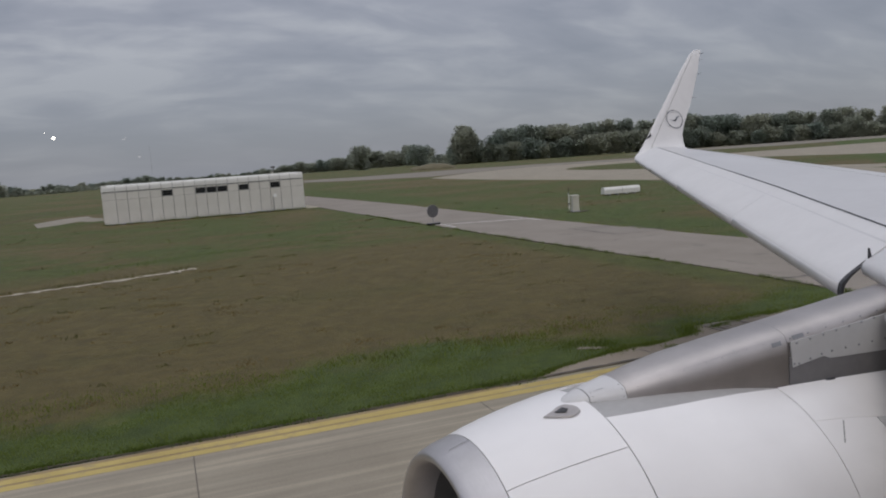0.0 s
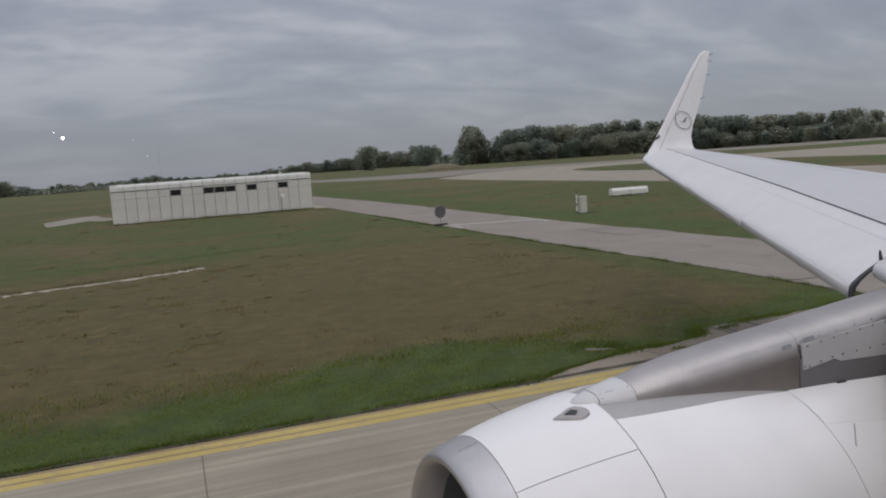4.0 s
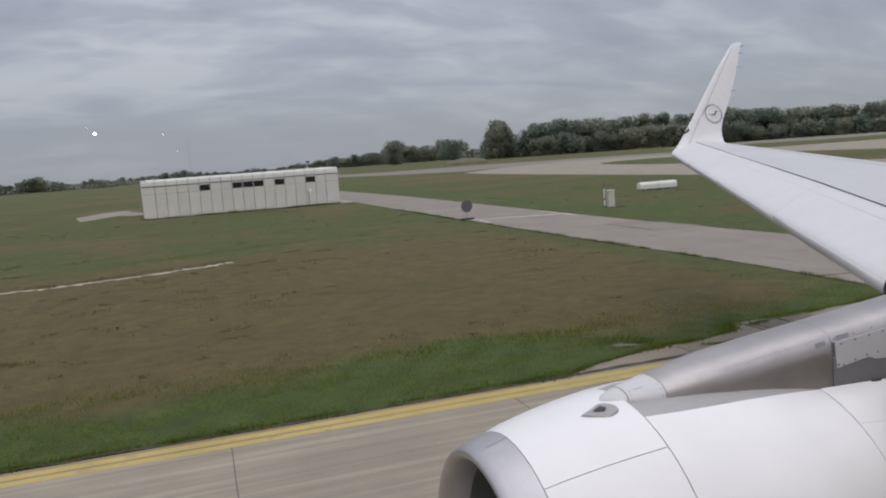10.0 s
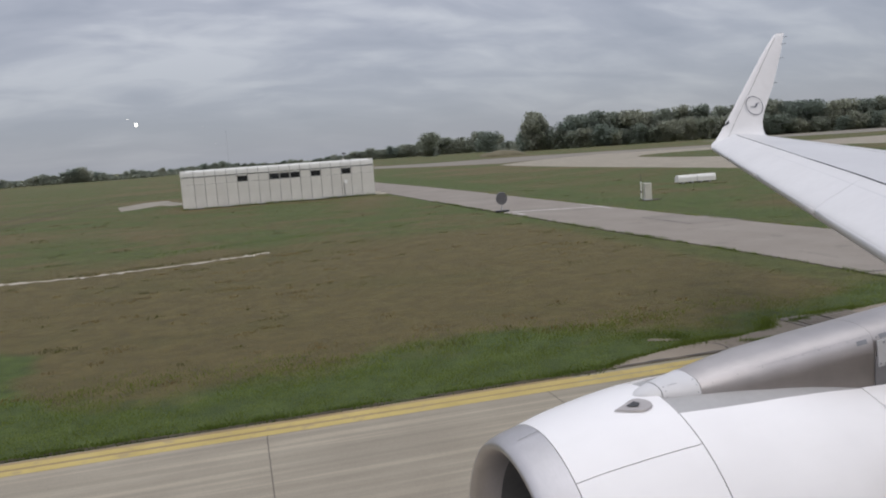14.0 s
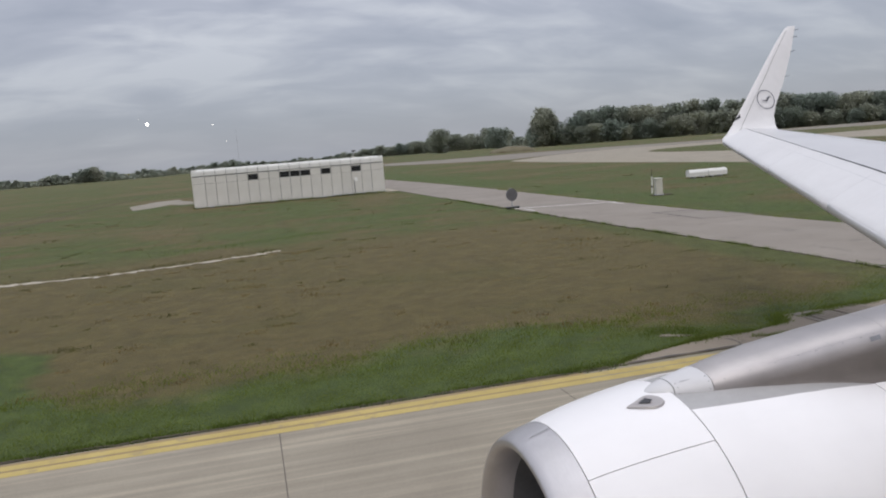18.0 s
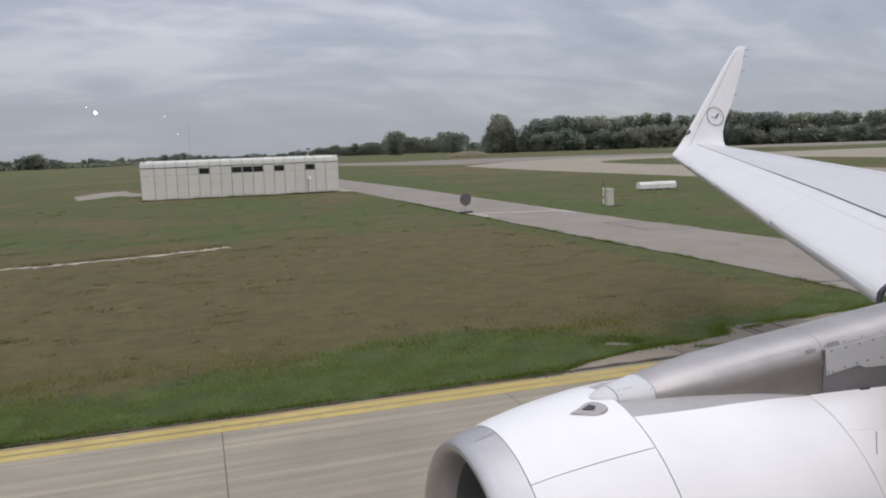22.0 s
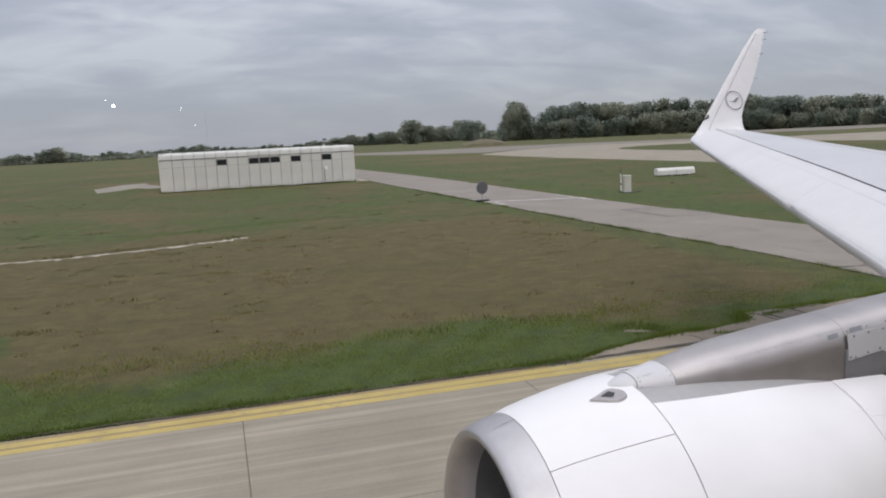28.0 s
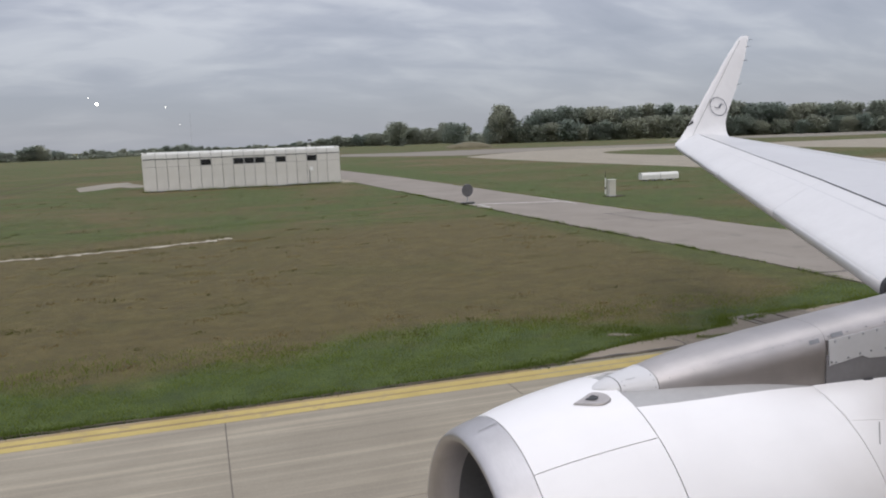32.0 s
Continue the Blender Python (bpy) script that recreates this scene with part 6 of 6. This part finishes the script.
tufts("weeds", [(-19.4, 14.4), (-18.9, 14.55), (-18.3, 14.3)], 1000, 0.06, 0.22, M_BLADE, 43, "taller green weeds round the small cover")
tufts("weeds", [(-20.9, 24.3), (-20.6, 25.2), (-20.5, 26.3), (-20.6, 27.2)], 1600, 0.08, 0.22, M_BLADE, 44, "green weeds growing between the sign pads")
tufts("dry_tufts", [(-21.9, 22.9), (-20.6, 22.82), (-19.55, 22.72), (-19.1, 24.9), (-18.5, 27.6)], 900, 0.025, 0.10, M_STRAW, 46, "dry grass growing over the edges of the sign pads")
tufts("weeds", [(-22.3, 27.0), (-21.9, 25.2), (-21.8, 23.6)], 900, 0.06, 0.16, M_BLADE, 45, "green weeds growing beside the sign pads")
tagged(flat_sheet("bare_patch", [(7.22, 13.86), (7.32, 13.96), (7.45, 13.90), (7.62, 13.80), (7.80, 13.66), (7.74, 13.60), (7.62, 13.68), (7.5, 13.66), (7.4, 13.76)], -0.012, M_RUBBLE, 0.03), "small bare pale patch in the grass verge", "bare patch", kind="structure")
for pts in ([(32.2, 22.5), (32.5, 23.2), (33.2, 23.0), (33.4, 22.1), (33.0, 21.8)], [(36.0, 27.1), (36.7, 28.3), (37.7, 27.7), (37.9, 26.8), (36.9, 26.0)]):
    tagged(flat_sheet("bare_patch", pts, -0.004, M_SHOULDER, 0.03), "worn grey inspection slab sunk in the grass", "bare patch", kind="structure")
tagged(flat_sheet("bare_patch", [(23.6, 42.4), (24.1, 42.2), (24.8, 42.5), (24.8, 43.1), (24.1, 43.4), (23.5, 43.0)], -0.006, M_DIRT, 0.03), "bare dark soil round the cable cabinet", "bare patch", kind="structure")
tagged(flat_sheet("bare_patch", [(25.2, 18.6), (25.6, 19.3), (26.1, 18.9), (26.3, 18.2), (25.8, 18.0)], 0.004, M_KERB, 0.03), "small bare pale patch in the grass verge", "bare patch", kind="structure")

# dark weed rosettes and dead tufts scattered over the dry field
def rosettes(name, x0, x1, y0, y1, count, h, mat, seed, label):
    rng = np.random.default_rng(seed)
    cx, cy, size = rng.uniform(x0, x1, count), rng.uniform(y0, y1, count), rng.gamma(2.0, 0.5, count)
    ok = off_paving(cx, cy) & off_paving(cx + 0.5, cy) & off_paving(cx - 0.5, cy)
    cx, cy, size = cx[ok], cy[ok], size[ok]
    own = rng.choice(len(cx), 26 * len(cx), p=size / size.sum())
    k = len(own)
    x, y = cx[own] + rng.normal(0, 0.16, k) * size[own], cy[own] + rng.normal(0, 0.10, k) * size[own]
    a, hh = rng.uniform(0, 2 * math.pi, k), h * rng.uniform(0.4, 1.2, k)
    lean = rng.normal(0, 0.9, (k, 2)) * hh[:, None]
    dx, dy, z = np.cos(a) * 0.014, np.sin(a) * 0.014, np.full(k, GROUND_Z - 0.03)
    vs = np.stack((np.stack((x - dx, y - dy, z), 1), np.stack((x + dx, y + dy, z), 1), np.stack((x + lean[:, 0], y + lean[:, 1], z + 0.03 + hh), 1)), 1).reshape(-1, 3)
    me = bpy.data.meshes.new(name)
    me.from_pydata(vs.tolist(), [], [(3 * i, 3 * i + 1, 3 * i + 2) for i in range(k)])
    me.materials.append(mat)
    return tagged(new(name, me), label, "grass", kind="stuff")


rosettes("field_weeds", -34, 15, 14.5, 34, 150, 0.035, M_WEED, 61, "small dark weeds scattered over the dry mown grass")
rosettes("dead_grass", -34, 15, 15.5, 34, 260, 0.03, M_STRAW, 62, "small dead brown tufts scattered over the mown grass")
rosettes("field_weeds", -40, 14, 34.5, 72, 170, 0.06, M_WEED, 63, "dark weed clumps in the grass beyond the gravel strip")
rosettes("field_weeds", 21.5, 48, 20, 70, 90, 0.05, M_WEED, 64, "small dark weeds in the grass beside the service road")

# soil and long grass along the building's foot
foot_run = [(bx + x * math.cos(radians(turn)), by + x * math.sin(radians(turn)) - 0.12) for x in np.arange(-0.1, 18.1, 0.4)]
tagged(ribbon("soil_edge", foot_run, 0.30, 0.004, M_DIRT, None, 0.7), "dark bare soil along the building's foot", "soil edge", kind="structure")
tufts("verge_tufts", [(x, y - 0.22) for x, y in foot_run], 2600, 0.16, 0.12, M_BLADE, 65, "long grass growing along the building's foot")

# weeds beside the gravel strip
tufts("weeds", [(x, y + 0.35) for x, y in strip_pts if -26 < x < 1.2], 1500, 0.06, 0.20, M_WEED, 51, "dark green weeds growing along the gravel strip")
tufts("weeds", [(-4, 37.5), (-1, 38.6), (3, 40.0), (6, 40.6), (9, 42.0)], 700, 0.05, 0.5, M_BLADE, 52, "low green weeds beyond the gravel strip")

# weeds and cracks on the asphalt shoulder
tufts("weeds", [(10.25, 13.62), (10.45, 13.68), (10.6, 13.66)], 420, 0.06, 0.05, M_BLADE, 55, "small green weeds in a crack of the shoulder")
tufts("weeds", [(7.0, 13.75), (7.3, 14.2), (7.7, 14.05), (7.95, 13.75), (7.5, 13.55), (7.2, 13.7)], 380, 0.045, 0.12, M_BLADE, 56, "green weeds round the bare patch in the verge")
tufts("weeds", [(8.6, 12.9), (8.9, 12.82), (9.2, 12.8)], 260, 0.05, 0.04, M_BLADE, 57, "small weeds at the joint of the shoulder")
for c in (((13.3, 14.0), (13.45, 13.5), (13.4, 12.8)), ((8.0, 13.2), (8.15, 12.9), (8.1, 12.6))):
    tagged(ribbon("shoulder_crack", spline(c, 6), 0.03, 0.0075, M_SEAM, shoulder, 0.5), "dark open crack")
tagged(ribbon("shoulder_joint", spline([(5.9, 12.56), (8.5, 12.58), (11, 12.6), (13, 12.64), (15.0, 12.76)], 8), 0.06, 0.0075, M_SEAM, shoulder, 0.6), "dark open joint against the concrete")

# low grassed earth mound before the wood
mound_bm = bmesh.new()
bmesh.ops.create_uvsphere(mound_bm, u_segments=28, v_segments=12, radius=1.0)
for v_ in mound_bm.verts:
    k = 1 + 0.12 * noise.noise(v_.co * 2.1)
    v_.co = Vector((v_.co.x * 9.5 * k, v_.co.y * 7.0 * k, v_.co.z * 2.6 * k))
mound = part("earth_mound", mound_bm, M_MOUND, None, smooth=True)
mound.location = (104, 292, -0.3)
tagged(mound, "low grassed earth mound at the far edge of the field", "mound", kind="structure")

# ---- concrete slabs of the taxiway, each with its own edges ----
SLAB, X0 = 4.25, 0.13
ROWS_Y = (12.34, 8.8, 4.35, -0.1, -4.55, -9.0)
for (top, bottom) in zip(ROWS_Y, ROWS_Y[1:]):
    me = bpy.data.meshes.new("slab")
    b2 = box_bm(SLAB - 0.014, top - bottom - 0.014, 0.02, (0, 0, 0), 0.004, 1)
    b2.to_mesh(me)
    b2.free()
    me.materials.append(M_CONC)
    for i in range(-12, 8):
        ob = new("slab", me)
        ob.parent = apron
        ob.location = (X0 + (i + 0.5) * SLAB, (top + bottom) / 2, -0.0065)
    part("joint_sealant", box_bm(SLAB * 20, 0.018, 0.012, (X0 - 2 * SLAB, bottom, -0.008), 0), M_JOINT, apron, "dark joint sealant")
for i in range(-12, 9):
    part("joint_sealant", box_bm(0.017, ROWS_Y[0] - ROWS_Y[-1], 0.012, (X0 + i * SLAB, (ROWS_Y[0] + ROWS_Y[-1]) / 2, -0.0065), 0), M_JOINT, apron, "dark joint sealant")
# joints of the apron beyond the first rows
for x, y0, y1 in ((21.2, 12.4, 15.1), (26.95, 12.4, 17.4), (31.6, 12.4, 19.7), (37.8, 12.4, 24.2), (42.0, 12.4, 29.0), (46.5, 12.4, 42.0)):
    tagged(ribbon("joint_sealant", steps_between((x, y0), (x, y1), 6), 0.022, -0.0085, M_JOINT, apron, 0.2), "dark joint sealant")
for y, x0 in ((13.25, 16.8), (17.75, 28.0), (22.2, 35.8), (26.7, 40.2), (31.2, 43.0)):
    tagged(ribbon("joint_sealant", steps_between((x0, y), (72, y), 6), 0.022, -0.0085, M_JOINT, apron, 0.2), "dark joint sealant")
